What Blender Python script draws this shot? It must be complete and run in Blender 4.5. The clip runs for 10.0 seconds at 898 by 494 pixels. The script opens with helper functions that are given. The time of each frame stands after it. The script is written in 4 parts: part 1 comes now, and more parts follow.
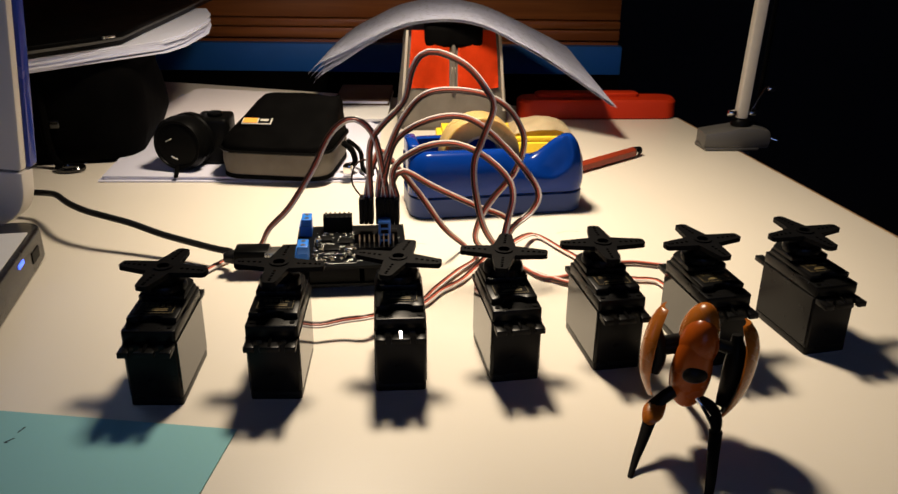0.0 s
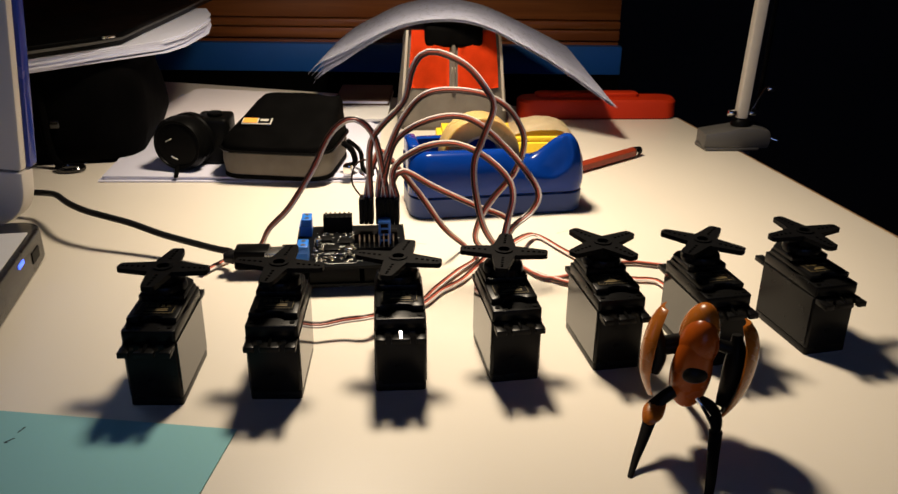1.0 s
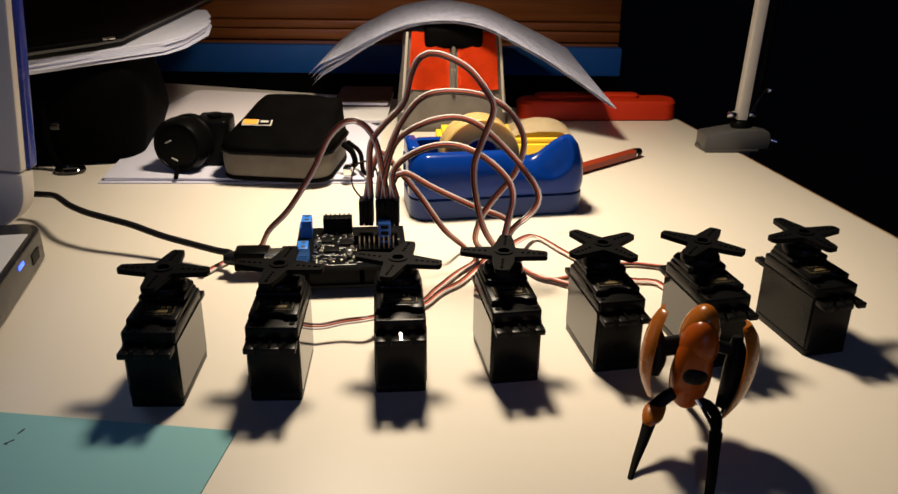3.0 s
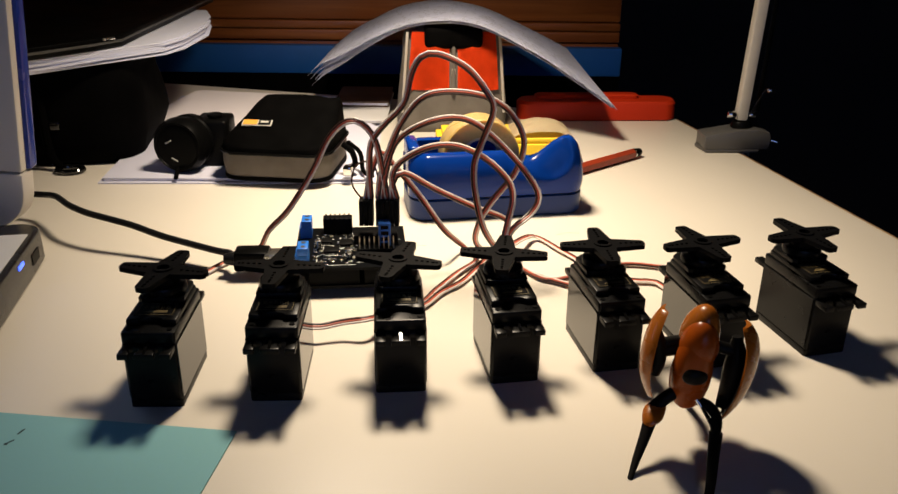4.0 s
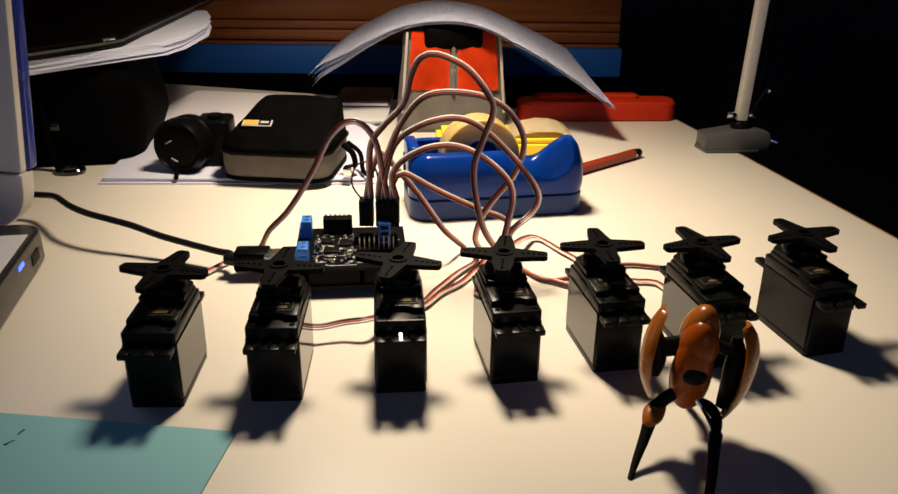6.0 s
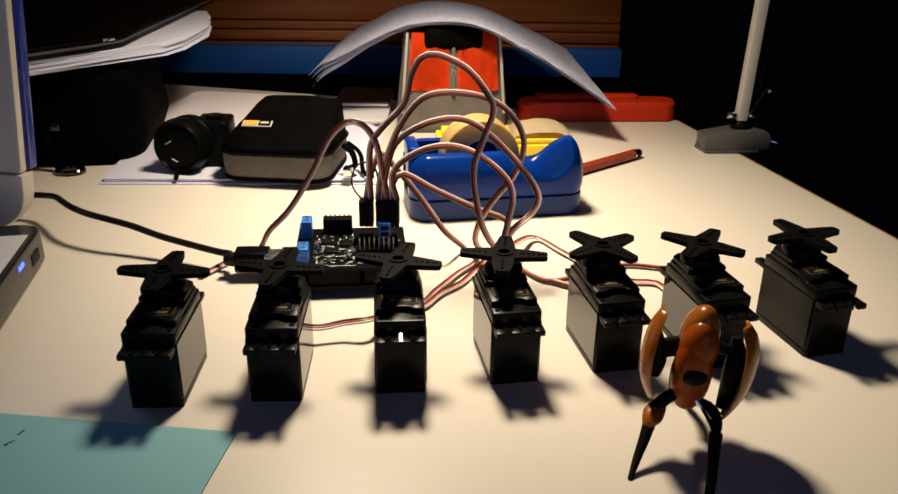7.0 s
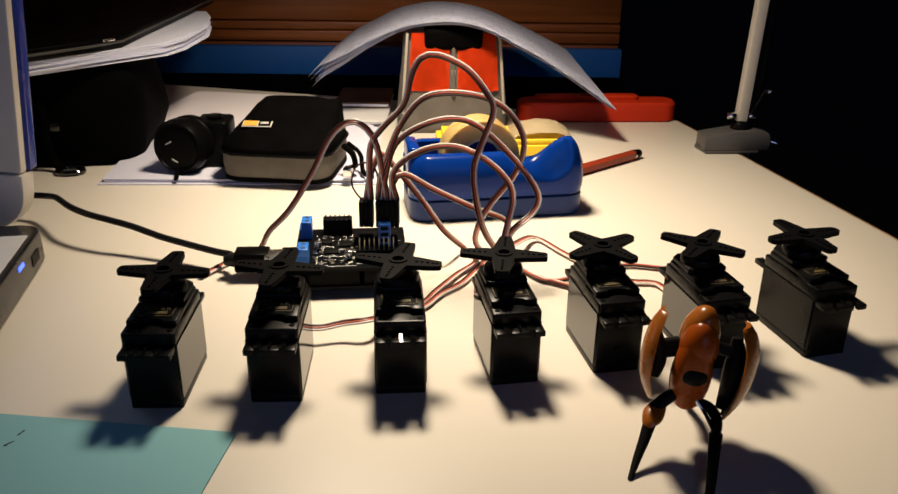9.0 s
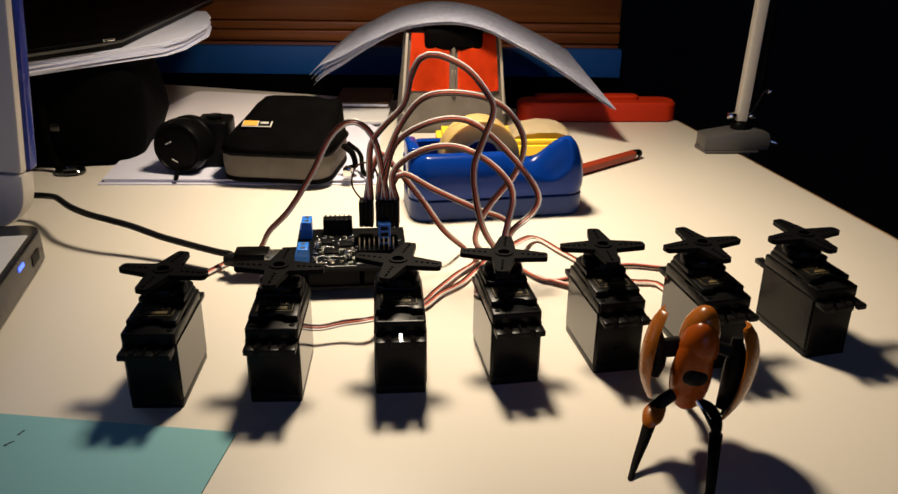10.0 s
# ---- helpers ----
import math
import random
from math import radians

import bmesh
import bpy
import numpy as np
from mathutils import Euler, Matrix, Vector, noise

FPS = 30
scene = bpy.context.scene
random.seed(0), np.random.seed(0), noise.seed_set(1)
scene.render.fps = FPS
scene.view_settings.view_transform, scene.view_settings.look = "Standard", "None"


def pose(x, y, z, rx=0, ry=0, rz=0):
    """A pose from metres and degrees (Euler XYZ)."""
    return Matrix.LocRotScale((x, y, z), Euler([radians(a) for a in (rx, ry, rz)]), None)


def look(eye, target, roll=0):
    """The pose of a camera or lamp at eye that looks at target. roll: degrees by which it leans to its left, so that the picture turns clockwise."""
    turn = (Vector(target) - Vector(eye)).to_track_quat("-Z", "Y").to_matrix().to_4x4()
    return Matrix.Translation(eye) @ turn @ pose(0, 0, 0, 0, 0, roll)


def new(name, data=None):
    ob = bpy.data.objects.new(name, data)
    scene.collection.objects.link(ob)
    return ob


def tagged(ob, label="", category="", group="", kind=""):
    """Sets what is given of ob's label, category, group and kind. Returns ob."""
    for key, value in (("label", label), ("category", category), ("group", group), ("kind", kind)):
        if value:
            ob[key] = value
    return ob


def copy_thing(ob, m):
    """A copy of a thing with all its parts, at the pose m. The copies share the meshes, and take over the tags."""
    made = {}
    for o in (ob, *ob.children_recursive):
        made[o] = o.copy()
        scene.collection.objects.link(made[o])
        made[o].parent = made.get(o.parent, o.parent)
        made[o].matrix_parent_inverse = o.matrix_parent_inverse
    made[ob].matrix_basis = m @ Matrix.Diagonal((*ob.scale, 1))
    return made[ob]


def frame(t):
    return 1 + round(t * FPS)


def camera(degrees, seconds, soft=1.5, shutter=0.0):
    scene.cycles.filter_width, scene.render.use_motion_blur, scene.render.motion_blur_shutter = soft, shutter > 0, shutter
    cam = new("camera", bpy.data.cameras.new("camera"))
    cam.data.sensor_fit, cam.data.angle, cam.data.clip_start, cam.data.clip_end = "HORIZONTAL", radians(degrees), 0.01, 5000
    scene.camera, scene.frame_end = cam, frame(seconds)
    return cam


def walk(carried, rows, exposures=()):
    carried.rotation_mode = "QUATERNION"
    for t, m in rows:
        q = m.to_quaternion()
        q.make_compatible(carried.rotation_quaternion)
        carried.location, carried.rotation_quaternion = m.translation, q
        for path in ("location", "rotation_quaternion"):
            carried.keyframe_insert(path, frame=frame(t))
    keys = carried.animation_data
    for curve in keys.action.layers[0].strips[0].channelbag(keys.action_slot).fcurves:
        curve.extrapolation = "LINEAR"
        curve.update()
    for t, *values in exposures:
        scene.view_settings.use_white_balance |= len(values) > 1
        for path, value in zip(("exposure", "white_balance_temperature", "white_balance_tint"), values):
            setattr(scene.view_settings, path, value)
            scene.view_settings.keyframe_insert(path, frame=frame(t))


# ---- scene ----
# ---- camera ----
EYE = Vector((0.0, 0.0, 0.19597))
FOV, ROLL = 56.18, 0.639
cam = camera(FOV, 10.0, soft=1.5)


def aim(tilt):
    a = radians(tilt)
    return look(EYE, EYE + Vector((0.0, math.cos(a), -math.sin(a))), ROLL)


TILTS = [(0.0, 23.640), (1.7, 23.635), (2.5, 23.560), (5.0, 23.520), (7.2, 23.470), (8.2, 23.450), (10.0, 23.455)]
walk(cam, [(t, aim(a)) for t, a in TILTS], exposures=[(0.0, 0.0), (10.0, 0.0)])

# ---- world and light ----
world = bpy.data.worlds.new("night")
scene.world = world
world.use_nodes = True
# bluish fill for the shadows, let in through the added south window
world.node_tree.nodes["Background"].inputs[0].default_value = (0.30, 0.45, 1.0, 1)
world.node_tree.nodes["Background"].inputs[1].default_value = 1.0

LAMP = Vector((-0.022, 0.515, 0.346))
bulb_data = bpy.data.lights.new("bulb", "SPOT")
bulb_data.energy = 12.4
bulb_data.color = (1.0, 0.83, 0.62)
bulb_data.shadow_soft_size = 0.035
bulb_data.spot_size, bulb_data.spot_blend = radians(146), 1.0
bulb = new("bulb", bulb_data)
# cone squeezed and turned to match how brightness falls off across the view
bulb.matrix_world = look(LAMP, LAMP + Vector((0.056, -0.010, -0.37))) @ pose(0, 0, 0, 0, 0, 38) @ Matrix.Diagonal((1.0, 0.64, 1.0, 1.0))

# ---- materials ----


def material(name, color, rough=0.5, metal=0.0, var=0.12, scale=40.0, bump=0.05, fine=900.0, second=None, spec=0.5,
             trans=0.0, coat=0.0, sheen=0.0):
    """Principled surface with mottling at a coarse and a fine scale and a fine relief."""
    m = bpy.data.materials.new(name)
    m.use_nodes = True
    nt = m.node_tree
    bs = nt.nodes["Principled BSDF"]
    bs.inputs["Metallic"].default_value = metal
    bs.inputs["Specular IOR Level"].default_value = spec
    bs.inputs["Transmission Weight"].default_value = trans
    bs.inputs["Coat Weight"].default_value = coat
    bs.inputs["Sheen Weight"].default_value = sheen
    co = nt.nodes.new("ShaderNodeTexCoord")

    def noise_node(s, detail):
        n = nt.nodes.new("ShaderNodeTexNoise")
        n.inputs["Scale"].default_value = s
        n.inputs["Detail"].default_value = detail
        nt.links.new(co.outputs["Object"], n.inputs["Vector"])
        return n

    big, small = noise_node(scale, 4), noise_node(fine, 3)
    mix = nt.nodes.new("ShaderNodeMix")
    mix.data_type = "RGBA"
    mix.inputs[6].default_value = (*color, 1)
    mix.inputs[7].default_value = (*(second or [c * (1 - 3 * var) for c in color]), 1)
    ramp = nt.nodes.new("ShaderNodeMapRange")
    ramp.inputs[1].default_value, ramp.inputs[2].default_value = 0.35, 0.75
    ramp.inputs[3].default_value, ramp.inputs[4].default_value = 0.0, 1.0 if second else min(1.0, 4 * var)
    nt.links.new(big.outputs["Fac"], ramp.inputs[0])
    nt.links.new(ramp.outputs[0], mix.inputs[0])
    grain = nt.nodes.new("ShaderNodeMix")
    grain.data_type, grain.blend_type = "RGBA", "MULTIPLY"
    grain.inputs[0].default_value = var
    nt.links.new(mix.outputs[2], grain.inputs[6])
    nt.links.new(small.outputs["Color"], grain.inputs[7])
    nt.links.new(grain.outputs[2], bs.inputs["Base Color"])
    rr = nt.nodes.new("ShaderNodeMapRange")
    rr.inputs[3].default_value, rr.inputs[4].default_value = max(0.02, rough - min(0.10, 0.4 * rough)), min(1.0, rough + min(0.10, 0.4 * rough))
    nt.links.new(big.outputs["Fac"], rr.inputs[0])
    nt.links.new(rr.outputs[0], bs.inputs["Roughness"])
    if bump:
        b = nt.nodes.new("ShaderNodeBump")
        b.inputs["Strength"].default_value = bump
        b.inputs["Distance"].default_value = 0.0004
        nt.links.new(small.outputs["Fac"], b.inputs["Height"])
        nt.links.new(b.outputs[0], bs.inputs["Normal"])
    return m


def wood_material(name, c1, c2, rough=0.45):
    m = bpy.data.materials.new(name)
    m.use_nodes = True
    nt = m.node_tree
    bs = nt.nodes["Principled BSDF"]
    co = nt.nodes.new("ShaderNodeTexCoord")
    mp = nt.nodes.new("ShaderNodeMapping")
    mp.inputs["Scale"].default_value = (1.5, 14, 26)
    nt.links.new(co.outputs["Object"], mp.inputs["Vector"])
    n = nt.nodes.new("ShaderNodeTexNoise")
    n.inputs["Scale"].default_value, n.inputs["Detail"].default_value, n.inputs["Distortion"].default_value = 5, 8, 0.6
    nt.links.new(mp.outputs[0], n.inputs["Vector"])
    r = nt.nodes.new("ShaderNodeValToRGB")
    r.color_ramp.elements[0].position, r.color_ramp.elements[0].color = 0.35, (*c2, 1)
    r.color_ramp.elements[1].position, r.color_ramp.elements[1].color = 0.68, (*c1, 1)
    nt.links.new(n.outputs["Fac"], r.inputs[0])
    nt.links.new(r.outputs[0], bs.inputs["Base Color"])
    bs.inputs["Roughness"].default_value = rough
    return m


M = {
    "laminate": material("cream_laminate", (0.78, 0.72, 0.62), 0.42, var=0.03, scale=9, bump=0.03, fine=1500),
    "scuff": material("brown_scuff", (0.40, 0.33, 0.25), 0.6, var=0.1, bump=0.0),
    "edge": wood_material("edge_band", (0.36, 0.22, 0.11), (0.22, 0.12, 0.06)),
    "case": material("black_nylon_plastic", (0.005, 0.005, 0.0052), 0.30, var=0.10, scale=120, bump=0.02, fine=2200, spec=0.12),
    "case_gloss": material("polished_black_plastic", (0.004, 0.004, 0.004), 0.06, var=0.08, scale=90, bump=0.0, spec=0.8),
    "horn": material("matt_black_nylon", (0.0035, 0.0035, 0.004), 0.45, var=0.10, scale=200, bump=0.05, fine=2500, spec=0.05),
    "sticker": material("black_sticker", (0.006, 0.006, 0.006), 0.3, var=0.05, bump=0.0, spec=0.2),
    "gold": material("gold_print", (0.17, 0.125, 0.05), 0.45, metal=0.0, var=0.08, bump=0.0),
    "screw": material("steel_screw", (0.45, 0.45, 0.46), 0.3, metal=1.0, var=0.05, bump=0.0),
    "white_wire": material("white_wire", (0.84, 0.75, 0.69), 0.38, var=0.05, scale=60, bump=0.0),
    "red_wire": material("red_wire", (0.56, 0.115, 0.065), 0.38, var=0.08, scale=60, bump=0.0),
    "black_wire": material("black_wire", (0.045, 0.018, 0.012), 0.38, var=0.08, scale=60, bump=0.0),
    "cord": material("black_pvc_cord", (0.007, 0.007, 0.0075), 0.42, var=0.10, scale=80, bump=0.03, spec=0.25),
    "pcb": material("black_solder_mask", (0.004, 0.0045, 0.005), 0.34, var=0.10, scale=150, bump=0.03, spec=0.08),
    "header": material("black_header", (0.004, 0.004, 0.004), 0.48, var=0.08, bump=0.02, spec=0.08),
    "terminal": material("blue_terminal", (0.020, 0.19, 0.72), 0.40, var=0.08, bump=0.02),
    "pin": material("tinned_pin", (0.66, 0.60, 0.45), 0.28, metal=1.0, var=0.06, bump=0.0),
    "silk": material("white_silkscreen", (0.75, 0.75, 0.72), 0.6, var=0.04, bump=0.0),
    "silver": material("stamped_tin", (0.72, 0.72, 0.70), 0.25, metal=1.0, var=0.06, bump=0.02),
    "blue_plastic": material("glossy_blue_plastic", (0.002, 0.028, 0.205), 0.17, var=0.06, scale=60, bump=0.01, spec=0.18),
    "blue_base": material("satin_blue_plastic", (0.003, 0.027, 0.155), 0.36, var=0.08, scale=60, bump=0.02, spec=0.3),
    "tape": material("amber_tape", (0.50, 0.36, 0.15), 0.30, var=0.06, scale=120, bump=0.02, second=(0.40, 0.27, 0.10)),
    "tape_core": material("cardboard_core", (0.66, 0.56, 0.42), 0.7, var=0.08),
    "yellow": material("yellow_card", (0.86, 0.60, 0.03), 0.55, var=0.06, scale=30),
    "film": material("crinkled_cream_wrap", (0.66, 0.55, 0.36), 0.35, var=0.10, scale=70, bump=0.1, fine=300),
    "pen": material("red_brown_lacquer", (0.28, 0.036, 0.013), 0.35, var=0.08, scale=60, bump=0.01, spec=0.25),
    "dark": material("dark_plastic", (0.0028, 0.0028, 0.0028), 0.36, var=0.1, scale=80, bump=0.03, spec=0.06),
    "orange": material("orange_nylon_cloth", (0.80, 0.058, 0.007), 0.8, var=0.14, scale=60, bump=0.3, fine=1300, spec=0.1),
    "grey_cloth": material("grey_nylon_cloth", (0.150, 0.132, 0.112), 0.8, var=0.14, scale=60, bump=0.3, fine=1300, spec=0.15),
    "pale_piping": material("pale_grey_piping", (0.42, 0.38, 0.32), 0.7, var=0.1, bump=0.2),
    "black_cloth": material("black_nylon_cloth", (0.0021, 0.0020, 0.0020), 0.75, var=0.2, scale=60, bump=0.3, fine=1300, spec=0.02),
    "tag_orange": material("orange_tag", (0.80, 0.36, 0.05), 0.5, var=0.05, bump=0.02),
    "tag_grey": material("pale_tag", (0.55, 0.53, 0.48), 0.5, var=0.05, bump=0.02),
    "paper": material("white_paper", (0.78, 0.80, 0.95), 0.85, var=0.03, scale=20, bump=0.05, fine=700),
    "sheet_paper": material("grey_white_paper", (0.64, 0.64, 0.76), 0.85, var=0.05, scale=25, bump=0.08, fine=500),
    "pad_paper": material("warm_white_paper", (0.86, 0.80, 0.82), 0.8, var=0.03, scale=20, bump=0.04, fine=700),
    "ink": material("grey_print", (0.30, 0.30, 0.33), 0.85, var=0.03, bump=0.0),
    "cyan": material("turquoise_card", (0.242, 0.519, 0.560), 0.85, var=0.04, scale=20, bump=0.06, fine=700),
    "pen_ink": material("dark_ink", (0.02, 0.05, 0.06), 0.8, var=0.05, bump=0.0),
    "red_plastic": material("red_plastic", (0.46, 0.026, 0.004), 0.5, var=0.10, scale=30, bump=0.03, spec=0.2),
    "lamp_grey": material("grey_painted_metal", (0.075, 0.072, 0.068), 0.45, metal=0.0, var=0.08, scale=50, bump=0.03),
    "lamp_white": material("white_painted_metal", (0.50, 0.47, 0.42), 0.35, var=0.05, scale=50, bump=0.02),
    "chrome": material("chromed_steel", (0.75, 0.75, 0.75), 0.12, metal=1.0, var=0.03, bump=0.0),
    "shell_white": material("white_shell_plastic", (0.62, 0.58, 0.53), 0.40, var=0.04, scale=30, bump=0.03),
    "shell_blue": material("blue_shell_plastic", (0.010, 0.030, 0.26), 0.25, var=0.06, scale=40, bump=0.01),
    "deck": material("silver_deck", (0.62, 0.61, 0.60), 0.45, var=0.05, scale=50, bump=0.03),
    "base_side": material("dark_laptop_side", (0.012, 0.011, 0.011), 0.25, var=0.10, scale=60, bump=0.03),
    "brown": material("brown_lacquer", (0.336, 0.066, 0.006), 0.26, var=0.14, scale=110, bump=0.03, fine=1200, second=(0.26, 0.050, 0.006), spec=0.2),
    "amber": material("amber_lacquer", (0.357, 0.104, 0.011), 0.26, var=0.12, scale=110, bump=0.03, fine=1200, spec=0.35),
    "figure_black": material("black_lacquer", (0.006, 0.0055, 0.005), 0.42, var=0.1, scale=120, bump=0.03, spec=0.1),
    "blue_panel": material("blue_painted_board", (0.014, 0.115, 0.40), 0.45, var=0.10, scale=12, bump=0.04),
    "wood": wood_material("red_brown_wood", (0.40, 0.125, 0.024), (0.25, 0.068, 0.012), 0.35),
    # near-black colour puts the darkness of the unlit room into the walls
    "wall": material("near_black_wall", (0.035, 0.030, 0.027), 0.9, var=0.06, scale=4, bump=0.1, fine=200),
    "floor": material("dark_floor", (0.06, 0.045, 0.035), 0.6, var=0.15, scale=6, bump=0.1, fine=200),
    "brown_cover": material("brown_book_cover", (0.085, 0.036, 0.016), 0.5, var=0.1, scale=30, bump=0.06),
}
tape_bsdf = M["tape"].node_tree.nodes["Principled BSDF"]
tape_bsdf.inputs["Subsurface Weight"].default_value = 0.45
tape_bsdf.inputs["Subsurface Radius"].default_value = (1.0, 0.7, 0.3)
tape_bsdf.inputs["Subsurface Scale"].default_value = 0.012
led = bpy.data.materials.new("blue_indicator")
led.use_nodes = True
led.node_tree.nodes["Principled BSDF"].inputs["Base Color"].default_value = (0.05, 0.1, 0.9, 1)
led.node_tree.nodes["Principled BSDF"].inputs["Emission Color"].default_value = (0.08, 0.16, 1.0, 1)
led.node_tree.nodes["Principled BSDF"].inputs["Emission Strength"].default_value = 2.0
M["led"] = led
# glowing panel added out of view on the laptop lid as bluish fill
glow = bpy.data.materials.new("fill_glow_panel")
glow.use_nodes = True
glow.node_tree.nodes["Principled BSDF"].inputs["Base Color"].default_value = (0.02, 0.02, 0.02, 1)
glow.node_tree.nodes["Principled BSDF"].inputs["Emission Color"].default_value = (0.42, 0.60, 1.0, 1)
glow.node_tree.nodes["Principled BSDF"].inputs["Emission Strength"].default_value = 1.2
M["display"] = glow

# ---- mesh tools ----


def thing(name, m, label, category, group="", kind=""):
    ob = new(name)
    ob.empty_display_size = 0.01
    ob.matrix_basis = m
    return tagged(ob, label, category, group, kind)


def part(name, bm, mats, parent=None, label="", smooth=35):
    """Links a bmesh as one mesh object under a thing or a part."""
    bmesh.ops.recalc_face_normals(bm, faces=bm.faces)
    me = bpy.data.meshes.new(name)
    lim = radians(smooth)
    for f in bm.faces:
        f.smooth = True
    for e in bm.edges:
        e.smooth = len(e.link_faces) == 2 and e.calc_face_angle(0) < lim
    bm.to_mesh(me)
    bm.free()
    for mt in (mats if isinstance(mats, (list, tuple)) else [mats]):
        me.materials.append(M[mt])
    ob = new(name, me)
    ob.parent = parent
    return tagged(ob, label)


def mark(bm, start, index):
    """Gives the faces made since start a material slot."""
    for f in list(bm.faces)[start:]:
        f.material_index = index


def add_box(bm, x0, x1, y0, y1, z0, z1, bevel=0.0, seg=2, m=None):
    made = bmesh.ops.create_cube(bm, size=1.0)["verts"]
    for v in made:
        v.co = Vector((x0 + (v.co.x + .5) * (x1 - x0), y0 + (v.co.y + .5) * (y1 - y0), z0 + (v.co.z + .5) * (z1 - z0)))
    if bevel:
        es = {e for v in made for e in v.link_edges}
        made = list({v for f in bmesh.ops.bevel(bm, geom=list(es), offset=bevel, segments=seg, affect="EDGES", profile=0.5)["faces"] for v in f.verts} | {v for v in made if v.is_valid})
    if m is not None:
        bmesh.ops.transform(bm, matrix=m, verts=made)
    return bm


def box(*a, **k):
    return add_box(bmesh.new(), *a, **k)


def add_rod(bm, p0, p1, r0, r1=None, seg=20, bevel=0.0):
    p0, p1 = Vector(p0), Vector(p1)
    d = p1 - p0
    m = Matrix.Translation((p0 + p1) / 2) @ d.to_track_quat("Z", "Y").to_matrix().to_4x4()
    made = bmesh.ops.create_cone(bm, cap_ends=True, segments=seg, radius1=r0, radius2=r0 if r1 is None else r1, depth=d.length, matrix=m)["verts"]
    if bevel:
        es = [e for e in {e for v in made for e in v.link_edges} if any(len(f.verts) > 4 for f in e.link_faces)]
        bmesh.ops.bevel(bm, geom=es, offset=bevel, segments=2, affect="EDGES", profile=0.5)
    return bm


def rod(*a, **k):
    return add_rod(bmesh.new(), *a, **k)


def add_prism(bm, loops, z0, z1, m=None, bevel=0.0):
    """Extrudes an outline (and holes) from z0 to z1."""
    edges, verts = [], []
    for pts in loops:
        vs = [bm.verts.new((x, y, z0)) for x, y in pts]
        edges += [bm.edges.new((vs[i - 1], vs[i])) for i in range(len(vs))]
        verts += vs
    faces = [g for g in bmesh.ops.triangle_fill(bm, use_beauty=True, edges=edges)["geom"] if isinstance(g, bmesh.types.BMFace)]
    ex = bmesh.ops.extrude_face_region(bm, geom=faces)["geom"]
    top = [g for g in ex if isinstance(g, bmesh.types.BMVert)]
    bmesh.ops.translate(bm, verts=top, vec=(0, 0, z1 - z0))
    allv = verts + top
    bmesh.ops.dissolve_limit(bm, angle_limit=0.001, verts=allv, edges=list({e for v in allv for e in v.link_edges}))
    allv = [v for v in allv if v.is_valid]
    if bevel:
        rim = [e for e in {e for v in allv for e in v.link_edges} if len(e.link_faces) == 2 and e.calc_face_angle(0) > 0.9]
        geom = bmesh.ops.bevel(bm, geom=rim, offset=bevel, segments=2, affect="EDGES", profile=0.5)
        allv = list({v for f in geom["faces"] for v in f.verts} | {v for v in allv if v.is_valid})
    if m is not None:
        bmesh.ops.transform(bm, matrix=m, verts=allv)
    return bm


def prism(*a, **k):
    return add_prism(bmesh.new(), *a, **k)


def circle(cx, cy, r, n=20, a0=0.0, a1=360.0):
    full = abs(a1 - a0) >= 360
    return [(cx + r * math.cos(radians(a0 + (a1 - a0) * i / (n if full else n - 1))), cy + r * math.sin(radians(a0 + (a1 - a0) * i / (n if full else n - 1)))) for i in range(n)]


def smooth_path(points, step=0.0025):
    """Catmull-Rom line through points."""
    pts = [Vector(q) for q in points]
    pts = [2 * pts[0] - pts[1]] + pts + [2 * pts[-1] - pts[-2]]
    out = []
    for i in range(1, len(pts) - 2):
        a, b, c, d = pts[i - 1:i + 3]
        n = max(2, int((c - b).length / step))
        for k in range(n):
            t = k / n
            out.append(0.5 * (2 * b + (c - a) * t + (2 * a - 5 * b + 4 * c - d) * t * t + (3 * b - a - 3 * c + d) * t ** 3))
    return out + [pts[-2]]


def add_tube(bm, line, r, seg=8, offset=None):
    """A round tube along a line; offset(i) moves the centre line sideways."""
    rings = []
    n = len(line)
    side = None
    for i in range(n):
        d = (line[min(i + 1, n - 1)] - line[max(i - 1, 0)]).normalized()
        if side is None:
            side = d.orthogonal().normalized()
        side = (side - d * side.dot(d)).normalized()
        up = d.cross(side)
        c = line[i] + (offset[i] if offset else Vector())
        rr = r(i / (n - 1)) if callable(r) else r
        rings.append([bm.verts.new(c + rr * (math.cos(math.tau * k / seg) * side + math.sin(math.tau * k / seg) * up)) for k in range(seg)])
    for a, b in zip(rings, rings[1:]):
        for k in range(seg):
            bm.faces.new((a[k - 1], a[k], b[k], b[k - 1]))
    bm.faces.new(rings[0][::-1])
    bm.faces.new(rings[-1])
    return bm


def tube(points, r, seg=8, step=0.0025):
    return add_tube(bmesh.new(), smooth_path(points, step), r, seg)


